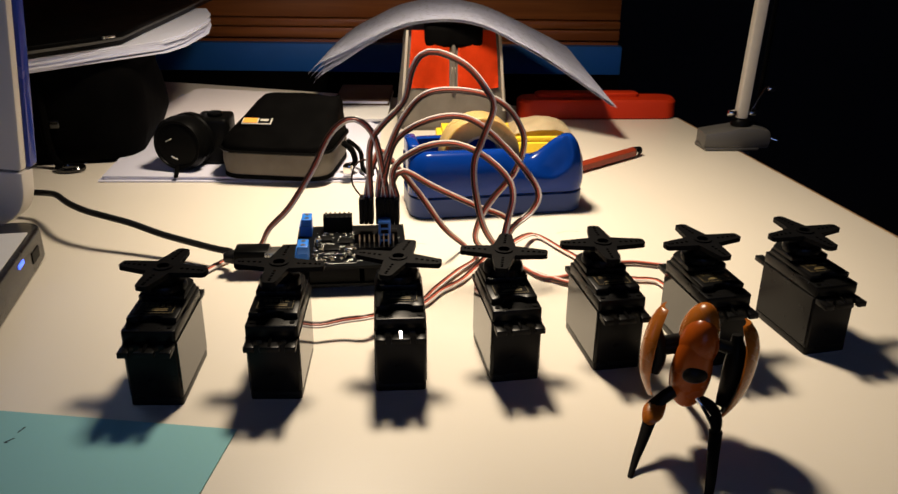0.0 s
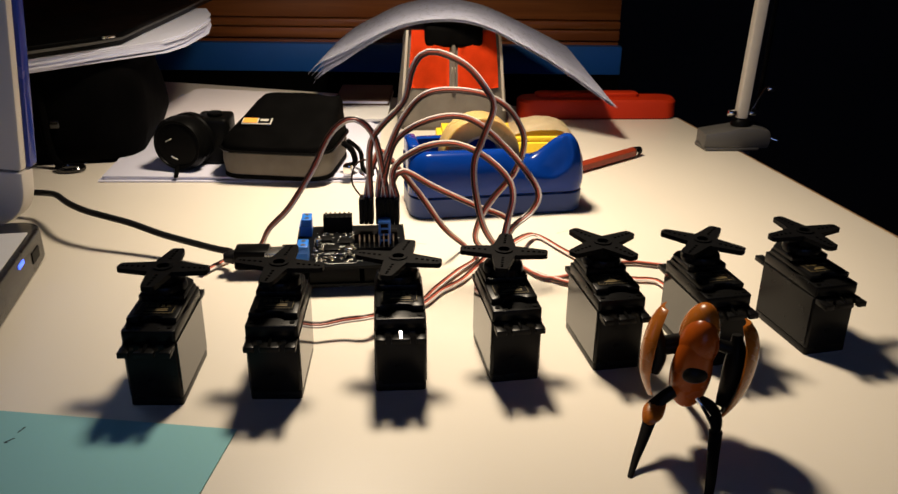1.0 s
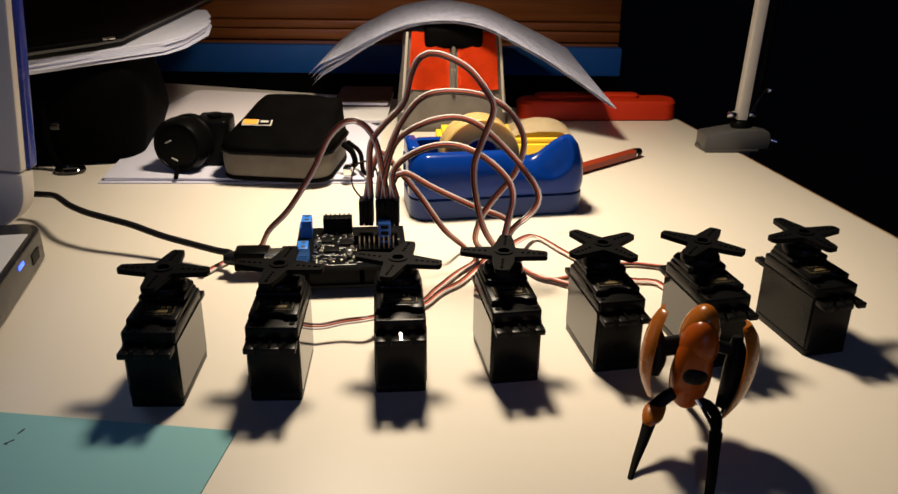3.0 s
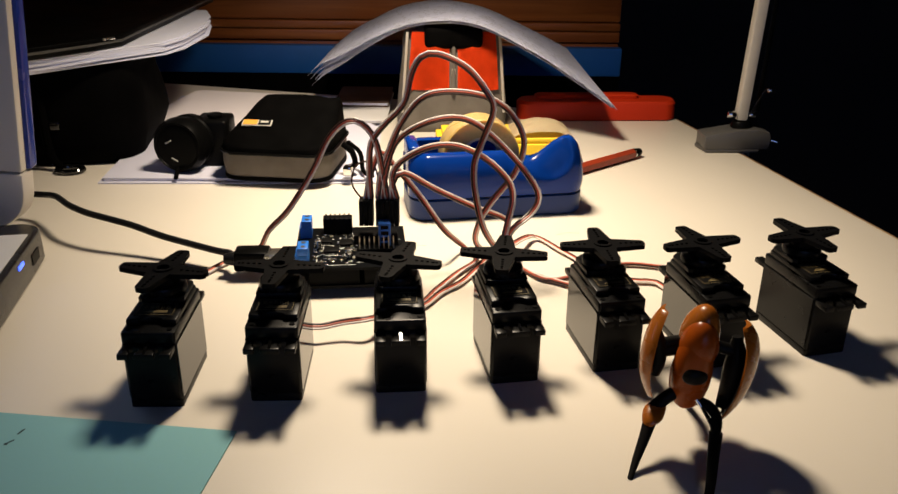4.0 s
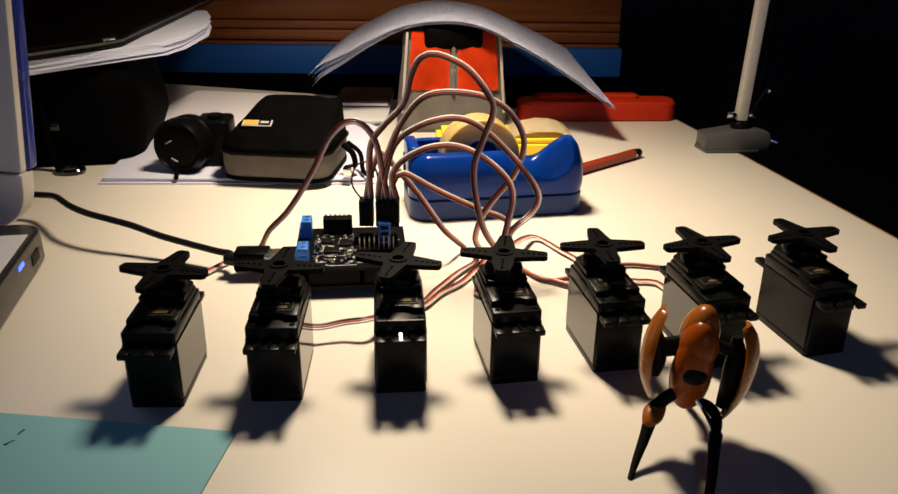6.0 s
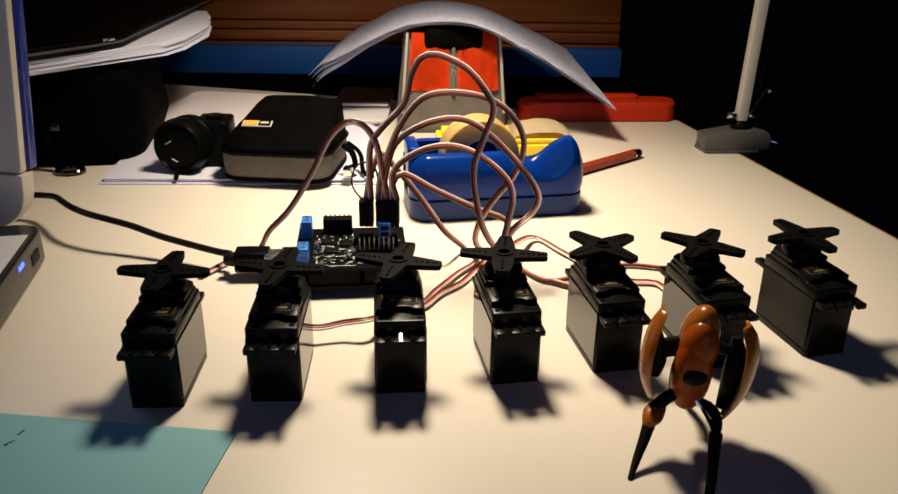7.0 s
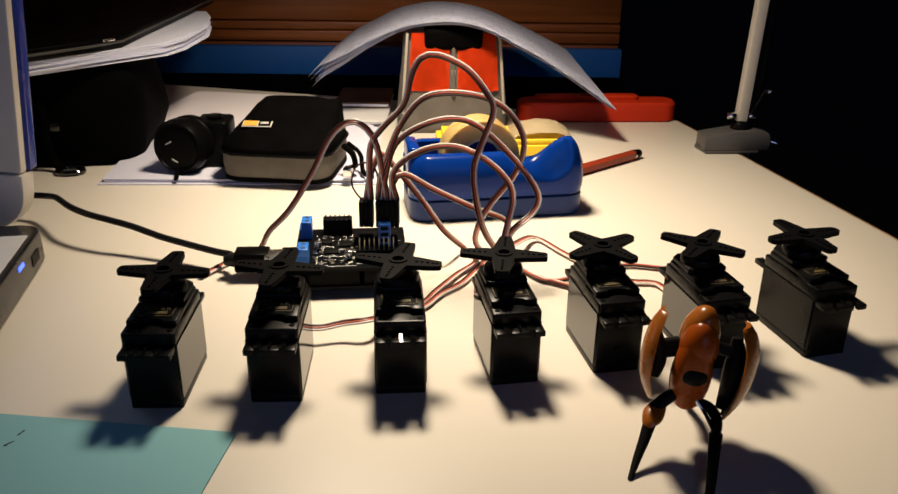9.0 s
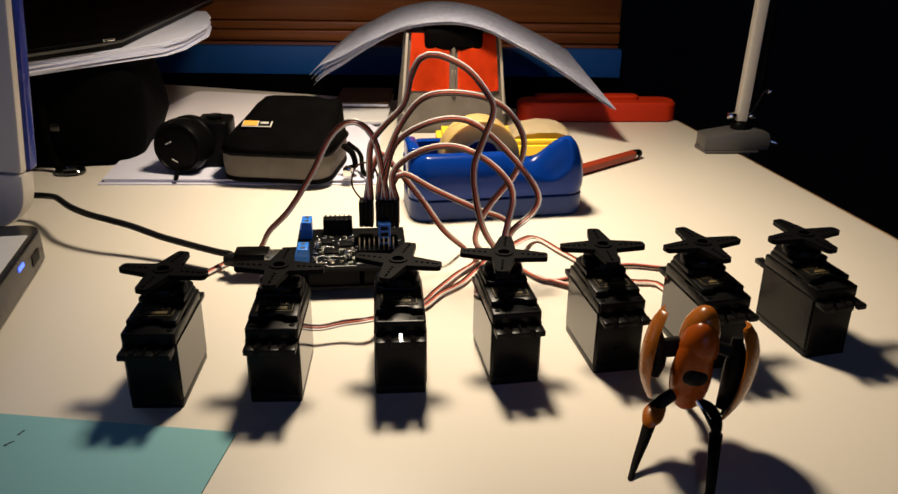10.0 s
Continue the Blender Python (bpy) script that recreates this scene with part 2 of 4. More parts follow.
def add_lathe(bm, profile, m, seg=32):
    """Turns (radius, height) pairs round the z axis of m."""
    rings = [[bm.verts.new(m @ Vector((r * math.cos(math.tau * k / seg), r * math.sin(math.tau * k / seg), h))) for k in range(seg)] for r, h in profile]
    for a, b in zip(rings, rings[1:]):
        for k in range(seg):
            bm.faces.new((a[k - 1], a[k], b[k], b[k - 1]))
    if profile[0] != profile[-1]:
        bm.faces.new(rings[0])
        bm.faces.new(rings[-1])
    else:
        bmesh.ops.remove_doubles(bm, verts=rings[0] + rings[-1], dist=1e-7)
    return bm


def add_loft(bm, sections):
    """Skins closed rings of equal length and caps the ends."""
    rings = [[bm.verts.new(q) for q in ring] for ring in sections]
    n = len(rings[0])
    for a, b in zip(rings, rings[1:]):
        for k in range(n):
            bm.faces.new((a[k - 1], a[k], b[k], b[k - 1]))
    bm.faces.new(rings[0][::-1])
    bm.faces.new(rings[-1])
    return bm


def rounded(w, d, r, z, n=6, cx=0.0, cy=0.0):
    """A ring: rectangle with rounded corners at height z."""
    out = []
    for k, (sx, sy) in enumerate(((1, 1), (-1, 1), (-1, -1), (1, -1))):
        for i in range(n):
            a = math.pi / 2 * (k + i / (n - 1))
            out.append((cx + sx * (w / 2 - r) + r * math.cos(a), cy + sy * (d / 2 - r) + r * math.sin(a), z))
    return out


# ---- the desk and the room ----


def build_room():
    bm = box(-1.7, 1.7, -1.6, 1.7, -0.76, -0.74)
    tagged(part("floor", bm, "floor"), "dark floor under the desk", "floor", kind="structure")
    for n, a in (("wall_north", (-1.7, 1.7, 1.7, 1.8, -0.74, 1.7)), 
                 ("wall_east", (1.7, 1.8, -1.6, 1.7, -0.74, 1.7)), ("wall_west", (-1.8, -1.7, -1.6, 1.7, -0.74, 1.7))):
        tagged(part(n, box(*a), "wall"), "wall coloured near black to keep the room dark", "wall", kind="structure")
    bm = bmesh.new()
    for a in ((-1.7, -0.5, -0.74, 1.7), (0.9, 1.7, -0.74, 1.7), (-0.4999, 0.8999, -0.74, 0.25), (-0.4999, 0.8999, 1.45, 1.7)):
        add_box(bm, a[0], a[1], -1.7, -1.6, a[2], a[3])
    tagged(part("wall_south", bm, "wall"), "near-black wall with an added opening for bluish fill light", "wall", kind="structure")
    # unseen window, added so that the blue world light lifts the shadows
    w = thing("fill_window", pose(0.2, -1.65, 0.85), "unseen window added to let in bluish fill light", "window", kind="structure")
    for a in ((-.70, -.64, -.60, .60), (.64, .70, -.60, .60), (-.64, .64, -.60, -.54), (-.64, .64, .54, .60), (-.02, .02, -.54, .54)):
        part("window_frame", box(a[0], a[1], -.03, .03, a[2], a[3]), "dark", w)
    tagged(part("ceiling", box(-1.7, 1.7, -1.6, 1.7, 1.7, 1.75), "wall"), "ceiling coloured near black to keep the room dark", "ceiling", kind="structure")


def build_desk():
    desk = thing("desk", pose(0, 0, 0), "cream laminate desk with a brown edge band", "desk")
    right = lambda y: 0.2277 - (y - 0.651) * 0.2418
    out = [(-0.95, -0.25), (right(-0.25), -0.25), (right(0.748), 0.748), (-0.95, 1.027)]
    part("desktop", prism([out], -0.026, 0.0, bevel=0.0008), "laminate", desk)
    bm = bmesh.new()
    band = [(right(-0.25) + 0.0003, -0.25), (right(-0.25) + 0.0023, -0.25), (right(0.748) + 0.0023, 0.748), (right(0.748) + 0.0003, 0.748)]
    add_prism(bm, [band], -0.026, -0.0006)
    part("edge_band", bm, "edge", desk, "brown wooden edge band")
    for pts in ([(-.1545, .3575, .0), (-.1510, .3590, .0), (-.1465, .3585, .0), (-.1440, .3572, .0)], [(.0650, .470, 0), (.0720, .474, 0), (.0790, .473, 0)], [(-.028, .452, 0), (-.020, .4525, 0), (-.013, .4515, 0)]):
        line = smooth_path(pts, .001)
        bm = bmesh.new()
        rows = [(bm.verts.new((q.x, q.y - .00016, .00006)), bm.verts.new((q.x, q.y + .00016, .00006))) for q in line]
        for a, b in zip(rows, rows[1:]):
            bm.faces.new((a[0], a[1], b[1], b[0]))
        part("scuff_mark", bm, "scuff", desk, "faint brown scuff")
    for x, y in ((-0.88, -0.18), (-0.88, 0.80), (0.34, -0.18), (0.17, 0.70)):
        part("leg", box(x - .02, x + .02, y - .02, y + .02, -0.74, -0.0262, bevel=.002), "dark", desk)
    return desk


def build_back():
    board = part("blue_board", box(-0.45, 0.187, 0.930, 0.942, -0.0012, 0.0294, bevel=0.0012), "blue_panel")
    tagged(board, "blue painted board behind the desk", "board", kind="structure")
    # black sheet put in for the darkness of the gap behind the desk
    low = part("dark_gap_panel", box(-0.45, 0.187, 0.931, 0.943, -0.74, -0.0014, bevel=0.001), "black_cloth")
    tagged(low, "black panel standing in for the dark gap behind the desk", "panel", kind="structure")
    panel = thing("wooden_headboard", pose(0, 0, 0), "red-brown wooden panel with grooves behind the desk", "panel", kind="structure")
    z = -0.74
    for h in (0.7720, 0.0125, 0.0095, 0.090, 0.11, 0.14):
        proud = 0.004 if h < 0.05 else 0.0
        part("plank", box(-0.55, 0.187, 0.955 - proud, 0.975, z, z + h - 0.0012, bevel=0.0014), "wood", panel)
        z += h


build_room()
build_desk()
build_back()

# ---- servo motors ----
SERVO_W, SERVO_L = 0.0209, 0.0404
SPLINE, HORN_Z = 0.0287, 0.0465


def star(arm, root, tip, n=3):
    """Outline of a four-armed star."""
    pts = []
    for k in range(4):
        a = math.pi / 2 * k
        c, s = math.cos(a), math.sin(a)
        r = 0.0017
        prof = [(root * 1.02, -root)] + [(arm - r + r * math.sin(math.pi / 2 * i / n), -(tip - r) - r * math.cos(math.pi / 2 * i / n)) for i in range(n + 1)]
        prof += [(arm - r + r * math.cos(math.pi / 2 * i / n), tip - r + r * math.sin(math.pi / 2 * i / n)) for i in range(n + 1)]
        pts += [(c * x - s * y, s * x + c * y) for x, y in prof]
    return pts


def build_servo():
    w, l = SERVO_W / 2, SERVO_L
    s = thing("servo_motor", pose(0, 0, 0), "black plastic servo motor with a four-armed horn on the desk", "servo motor", "servo motors in a row")
    bm = bmesh.new()
    add_prism(bm, [[(x, y) for x, y, _ in rounded(2 * w, l, 0.0012, 0, 4, 0, l / 2)]], 0.0, 0.0034, bevel=0.0002)
    part("base_cover", bm, "case", s)
    bm = bmesh.new()
    add_prism(bm, [[(x, y) for x, y, _ in rounded(2 * w - .0002, l - .0002, 0.0010, 0, 4, 0, l / 2)]], 0.0035, 0.0288, bevel=0.0002)
    part("case", bm, "case", s)
    for sx in (-1, 1):
        x0, x1 = sorted((sx * (w - .0001), sx * (w + .0003)))
        part("side_label", box(x0, x1, .0012, l - .0012, .0040, .0284), "case_gloss", s, "polished black side label")
    bm = bmesh.new()
    add_prism(bm, [[(x, y) for x, y, _ in rounded(2 * w, l, 0.0012, 0, 4, 0, l / 2)]], 0.0290, 0.0340, bevel=0.0005)
    part("top_cover", bm, "case", s)
    bm = bmesh.new()
    notch = [(0.0030 * math.cos(radians(a)) * 1.6, 0.0062 + 0.0022 * math.sin(radians(a))) for a in range(180, -1, -20)]
    out = [(-w + .0006, 0.0062)] + notch + [(w - .0006, 0.0062), (w - .0006, l - .003), (w - .004, l - .0004), (-w + .004, l - .0004), (-w + .0006, l - .003)]
    add_prism(bm, [out], 0.0341, 0.0366, bevel=0.0005)
    out = [(-w + .0012, .0215), (-w + .0030, .0200), (w - .0030, .0200), (w - .0012, .0215), (w - .0012, l - .004), (w - .0045, l - .0012), (-w + .0045, l - .0012), (-w + .0012, l - .004)]
    add_prism(bm, [out], 0.03655, 0.0392, bevel=0.0006)
    add_rod(bm, (0, SPLINE, 0.0391), (0, SPLINE, 0.0425), 0.0090, 0.0084, 28, 0.0006)
    part("raised_deck", bm, "case", s)
    for y0, y1, sg in ((-0.0074, 0.0, -1), (l, l + 0.0074, 1)):
        bm = bmesh.new()
        tip, rootl = (y0, y1 + .0002) if sg < 0 else (y1, y0 - .0002)
        out = [(-w + .0003, rootl), (-w + .0003, tip)]
        for cx in (-0.0049, 0.0049):
            out += [(cx - .0011, tip), (cx - .0011, tip - sg * .0022)]
            out += [(cx - .0021, tip - sg * .0030), (cx - .0021, tip - sg * .0052), (cx - .0010, tip - sg * .0062), (cx + .0010, tip - sg * .0062), (cx + .0021, tip - sg * .0052), (cx + .0021, tip - sg * .0030), (cx + .0011, tip - sg * .0022), (cx + .0011, tip)]
        out += [(w - .0003, tip), (w - .0003, rootl)]
        add_prism(bm, [out], 0.0262, 0.0287, bevel=0.0003)
        ear = part("mounting_ear", bm, "case", s)
        bm = box(-.0006, .0006, min(tip - sg * .0004, rootl), max(tip - sg * .0004, rootl), 0.0286, 0.0305)
        for v in bm.verts:
            if v.co.z > .029 and abs(v.co.y - tip) < .001:
                v.co.z = .0288
        part("rib", bm, "case_gloss", ear)
    sticker = part("label", box(-0.0078, 0.0078, 0.0090, 0.0194, 0.0366, 0.03675), "sticker", s, "black label with worn gold print")
    bm = bmesh.new()
    z0, z1 = 0.03676, 0.03682
    for a in ((-.0072, .0072, .0102, .0104), (-.0072, .0072, .0192, .0194), (-.0072, -.0070, .0105, .0191), (.0070, .0072, .0105, .0191)):
        add_box(bm, *a, z0, z1)
    x = -0.0052
    for wd in (.0016, .0016, .0016, .0016, .0018):
        add_box(bm, x, x + wd, .0156, .0158, z0, z1), add_box(bm, x, x + .0004, .0158, .0178, z0, z1), add_box(bm, x + .0008, x + .0012, .0160, .0176, z0, z1)
        x += .0022
    add_box(bm, -.0040, .0048, .0120, .0128, z0, z1), add_box(bm, -.0028, .0048, .0133, .0138, z0, z1)
    part("gold_print", bm, "gold", sticker)
    for x, y in ((-.0080, .0030), (.0080, .0030)):
        part("case_screw", rod((x, y, .0339), (x, y, .0344), .0011, seg=10), "dark", s)
    part("strain_relief", box(-.0032, .0032, l - .0002, l + .0022, .0042, .0076, bevel=.0005), "cord", s)
    bm = bmesh.new()
    holes = [circle(0, 0, 0.0026, 14)]
    for k in range(4):
        c, sn = math.cos(math.pi / 2 * k), math.sin(math.pi / 2 * k)
        holes += [circle(c * r, sn * r, 0.00078, 8) for r in (.0082, .0106, .0130, .0154)] + [circle(c * .0170, sn * .0170, .00070, 7)]
    add_prism(bm, [star(0.0190, 0.0049, 0.0029)] + holes, HORN_Z - .0002, HORN_Z + .0019)
    add_prism(bm, [circle(0, 0, 0.0060, 24), circle(0, 0, 0.0026, 14)], 0.0426, HORN_Z)
    add_prism(bm, [circle(0, 0, 0.0040, 24), circle(0, 0, 0.0026, 14)], HORN_Z + .0018, HORN_Z + .0025)
    horn = part("horn", bm, "horn", s, "matt black four-armed horn with small holes")
    horn.location = (0, SPLINE, 0)
    part("horn_screw", rod((0, 0, HORN_Z - .002), (0, 0, HORN_Z + .0009), .0025, seg=14, bevel=.0003), "dark", horn)
    return s


SERVOS = [(-0.1168, 0.2850, 1.6), (-0.0698, 0.2903, 2.1), (-0.0192, 0.2977, 4.8), (0.0286, 0.3062, 9.5),
          (0.0738, 0.3166, 10.7), (0.1201, 0.3205, 12.3), (0.1713, 0.3325, 13.9)]
first = build_servo()
servos = [first] + [copy_thing(first, pose(0, 0, 0)) for _ in SERVOS[1:]]
for ob, (x, y, a) in zip(servos, SERVOS):
    ob.matrix_basis = pose(x, y, 0, 0, 0, a)
horns = [next(c for c in ob.children if c.name.startswith("horn")) for ob in servos]
tagged(servos[6], "black plastic servo motor with dull sides and a still horn")
for ob in servos[6].children:
    if ob.name.startswith("side_label"):
        ob.material_slots[0].link = "OBJECT"
        ob.material_slots[0].material = M["case"]
        ob["label"] = "dull black side label"

# ---- servo leads ----


def build_lead(points, plug_x):
    lead = thing("servo_cable", pose(0, 0, 0), "flat three-wire servo lead in white, red and black", "cable", "servo leads")
    line = smooth_path(points, 0.003)
    n = len(line)
    side = Vector((1, 0, 0))
    offs = []
    for i in range(n):
        d = (line[min(i + 1, n - 1)] - line[max(i - 1, 0)]).normalized()
        flat = d.cross(Vector((0, 0.75, -0.65))) if line[i].z > 0.006 else d.cross(Vector((0, 0.2, -1)))
        flat = flat.normalized() if flat.length > 1e-4 else side
        if flat.dot(side) < 0:
            flat = -flat
        side = (side * 0.85 + flat * 0.15)
        side = (side - d * side.dot(d)).normalized()
        offs.append(side.copy())
    for name, mt, k in (("white_wire", "white_wire", -1.0), ("red_wire", "red_wire", 0.0), ("black_wire", "black_wire", 1.0)):
        part(name, add_tube(bmesh.new(), line, 0.00062, 7, [o * (0.00110 * k) for o in offs]), mt, lead)
    part("plug", box(plug_x - .00118, plug_x + .00118, .4165, .4245, 0.0262, 0.0405, bevel=.0003), "header", lead, "black three-pin plug")


build_lead([(-0.0330, 0.4205, 0.0405), (-0.0354, 0.4210, 0.0553), (-0.0388, 0.4200, 0.0727), (-0.0453, 0.4200, 0.0814), (-0.0529, 0.4200, 0.0825), (-0.0624, 0.4200, 0.0740), (-0.0722, 0.4200, 0.0552), (-0.0856, 0.4200, 0.0342), (-0.0984, 0.4250, 0.0197), (-0.1052, 0.4300, 0.0072), (-0.1131, 0.4305, 0.0020), (-0.1216, 0.4233, 0.0020), (-0.1323, 0.4045, 0.0020)], -0.0330)
build_lead([(-0.0443, 0.4205, 0.0405), (-0.0416, 0.4230, 0.0546), (-0.0364, 0.4250, 0.0650), (-0.0290, 0.4250, 0.0573), (-0.0156, 0.4300, 0.0379), (-0.0030, 0.4300, 0.0195), (0.0093, 0.4451, 0.0020), (0.0155, 0.4293, 0.0020), (0.0051, 0.4117, 0.0020), (-0.0063, 0.3906, 0.0020), (-0.0129, 0.3768, 0.0020), (-0.0262, 0.3679, 0.0020), (-0.0353, 0.3450, 0.0094), (-0.0484, 0.3430, 0.0082), (-0.0586, 0.3400, 0.0073), (-0.0674, 0.3380, 0.0089)], -0.0443)
build_lead([(-0.0305, 0.4205, 0.0405), (-0.0300, 0.4210, 0.0497), (-0.0240, 0.4220, 0.0545), (-0.0077, 0.4250, 0.0447), (0.0141, 0.4300, 0.0326), (0.0324, 0.4400, 0.0210), (0.0312, 0.4400, 0.0088), (0.0196, 0.4271, 0.0020), (0.0075, 0.4011, 0.0020), (-0.0039, 0.3873, 0.0020), (-0.0109, 0.3744, 0.0020), (-0.0190, 0.3650, 0.0020)], -0.0305)
build_lead([(-0.0280, 0.4205, 0.0405), (-0.0306, 0.4210, 0.0522), (-0.0257, 0.4210, 0.0611), (-0.0121, 0.4200, 0.0690), (0.0027, 0.4200, 0.0704), (0.0174, 0.4150, 0.0657), (0.0293, 0.4100, 0.0561), (0.0325, 0.4050, 0.0476), (0.0298, 0.4000, 0.0354), (0.0270, 0.3950, 0.0247), (0.0226, 0.3850, 0.0180)], -0.0280)
build_lead([(-0.0418, 0.4205, 0.0405), (-0.0423, 0.4210, 0.0553), (-0.0409, 0.4200, 0.0711), (-0.0347, 0.4200, 0.0803), (-0.0237, 0.4200, 0.0924), (-0.0199, 0.4200, 0.1070), (-0.0150, 0.4200, 0.1156), (-0.0065, 0.4200, 0.1173), (0.0078, 0.4150, 0.1117), (0.0177, 0.4100, 0.1010), (0.0214, 0.4100, 0.0919), (0.0170, 0.4100, 0.0778), (0.0122, 0.4050, 0.0643), (0.0137, 0.4000, 0.0477), (0.0194, 0.4000, 0.0289), (0.0340, 0.4274, 0.0020), (0.0482, 0.4092, 0.0020), (0.0651, 0.3971, 0.0020), (0.0740, 0.3959, 0.0020)], -0.0418)
build_lead([(-0.0380, 0.4205, 0.0405), (-0.0366, 0.4210, 0.0522), (-0.0315, 0.4210, 0.0679), (-0.0253, 0.4200, 0.0819), (-0.0150, 0.4200, 0.0948), (-0.0020, 0.4200, 0.0985), (0.0168, 0.4200, 0.0964), (0.0301, 0.4200, 0.0886), (0.0381, 0.4200, 0.0736), (0.0344, 0.4200, 0.0565), (0.0229, 0.4200, 0.0404), (0.0159, 0.4200, 0.0272), (0.0163, 0.4300, 0.0094), (0.0368, 0.4222, 0.0020), (0.0538, 0.4037, 0.0020), (0.0803, 0.4173, 0.0020), (0.0991, 0.4254, 0.0020), (0.1204, 0.4214, 0.0020)], -0.0380)
build_lead([(-0.0355, 0.4205, 0.0405), (-0.0342, 0.4210, 0.0522), (-0.0285, 0.4210, 0.0710), (-0.0151, 0.4200, 0.0812), (0.0010, 0.4200, 0.0852), (0.0143, 0.4200, 0.0815), (0.0294, 0.4200, 0.0683), (0.0415, 0.4150, 0.0551), (0.0463, 0.4100, 0.0459), (0.0415, 0.4050, 0.0383), (0.0326, 0.4000, 0.0322), (0.0307, 0.4100, 0.0182), (0.0495, 0.4600, 0.0034), (0.0659, 0.4402, 0.0020), (0.0854, 0.4102, 0.0020), (0.1010, 0.4035, 0.0020), (0.1099, 0.4023, 0.0020), (0.1219, 0.3839, 0.0020), (0.1526, 0.3979, 0.0020)], -0.0355)

# ---- controller board ----
BOARD = pose(-0.0890, 0.3850, 0, 0, 0, 6.0)


def build_board():
    b = thing("controller_board", BOARD, "black microcontroller board with stacked motor shield and blue terminals", "circuit board")
    out = [(0, 0), (.066, 0), (.0686, .0026), (.0686, .036), (.066, .0385), (.066, .0533), (0, .0533)]
    part("main_pcb", prism([out], .0030, .0046), "pcb", b)
    for x in (.005, .060):
        for y in (.004, .049):
            part("standoff", rod((x, y, 0), (x, y, .0030), .0022, seg=10), "header", b)
    for x0, x1, y in ((.018, .0436, .0012), (.0460, .0645, .0012), (.0260, .0645, .0496)):
        part("female_header", box(x0, x1, y, y + .0025, .00465, .0132, bevel=.0002), "header", b)
    part("power_jack", box(-.0015, .0120, .0035, .0125, .00465, .0125, bevel=.0006), "header", b)
    usb = part("usb_socket", box(-.0062, .0090, .0180, .0280, .00465, .0148, bevel=.0008), "silver", b, "silver metal socket")
    part("socket_tongue", box(-.0064, -.0058, .0200, .0260, .0082, .0118), "header", usb)
    shield = part("shield_pcb", prism([[(.010, -.001), (.0686, -.001), (.0686, .0535), (.010, .0535)]], .0134, .0150), "pcb", b)
    rnd = random.Random(4)

    def terminal(x, y, w, n, turn, z=0.0):
        bm = bmesh.new()
        add_box(bm, -w / 2, w / 2, -.0038, .0030, .0150, .0210, bevel=.0003)
        add_box(bm, -w / 2, w / 2, -.0026, .0030, .0208, .0250, bevel=.0004)
        t = part("terminal_block", bm, "terminal", shield, "blue screw terminal")
        t.matrix_basis = pose(x, y, z, 0, 0, turn)
        for i in range(n):
            cx = -w / 2 + w * (i + .5) / n
            part("wire_hole", box(cx - .0011, cx + .0011, -.00395, -.0037, .0162, .0190), "header", t)
            part("screw", rod((cx, .0004, .0249), (cx, .0004, .0252), .0013, seg=10), "screw", t)
        return t
    for x, y, w, n, turn, z in ((.0150, .0070, .0105, 2, -90, 0), (.0150, .0440, .0105, 2, -90, 0)):
        terminal(x, y, w, n, turn, z)
    bm = bmesh.new()
    add_box(bm, .0240, .0400, .0440, .0505, .0150, .0240, bevel=.0004)
    socket = part("pin_socket", bm, "header", shield)
    for i in range(6):
        x = .0255 + i * .00254
        part("pin_slot", box(x - .0004, x + .0004, .0438, .0506, .0240, .0246), "dark", socket)
    # rows of bare pins beside the plugs
    for row in range(2):
        y = .0165 + row * .00254
        base = part("pin_header", box(.0425, .0640, y - .0012, y + .0012, .0150, .0175, bevel=.0002), "header", shield)
        bm = bmesh.new()
        for i in range(8):
            x = .0440 + i * .00254
            add_box(bm, x - .0003, x + .0003, y - .0003, y + .0003, .0175, .0235)
        part("pins", bm, "pin", base, "gold plated pins")
    tall = part("terminal_block", box(.0540, .0605, .0195, .0260, .0150, .0305, bevel=.0004), "terminal", shield, "tall blue terminal")
    for i in range(4):
        part("wire_hole", box(.0552, .0593, .0192, .0194, .0172 + i * .0033, .0193 + i * .0033), "dark", tall)
    part("servo_header", box(.0410, .0645, .0285, .0365, .0150, .0200, bevel=.0003), "header", shield)
    # chips and small parts
    for x0, x1, y0, y1, h in ((.0250, .0330, .0160, .0225, .0018), (.0330, .0400, .0250, .0320, .0018), (.0230, .0290, .0290, .0350, .0018)):
        chip = part("chip", box(x0, x1, y0, y1, .0151, .0151 + h, bevel=.0002), "header", shield)
        bm = bmesh.new()
        k = int((x1 - x0) / .0013)
        for i in range(k):
            x = x0 + .0006 + i * .0013
            add_box(bm, x - .0002, x + .0002, y0 - .0010, y0, .0151, .0158), add_box(bm, x - .0002, x + .0002, y1, y1 + .0010, .0151, .0158)
        part("chip_legs", bm, "silver", chip, "tinned legs")
    for i in range(64):
        x, y = rnd.uniform(.0195, .0415), rnd.uniform(.002, .042)
        part("resistor", box(x - .0010, x + .0010, y - .0006, y + .0006, .0151, .0158, bevel=.0001), "silver" if i % 3 else "pin", shield)
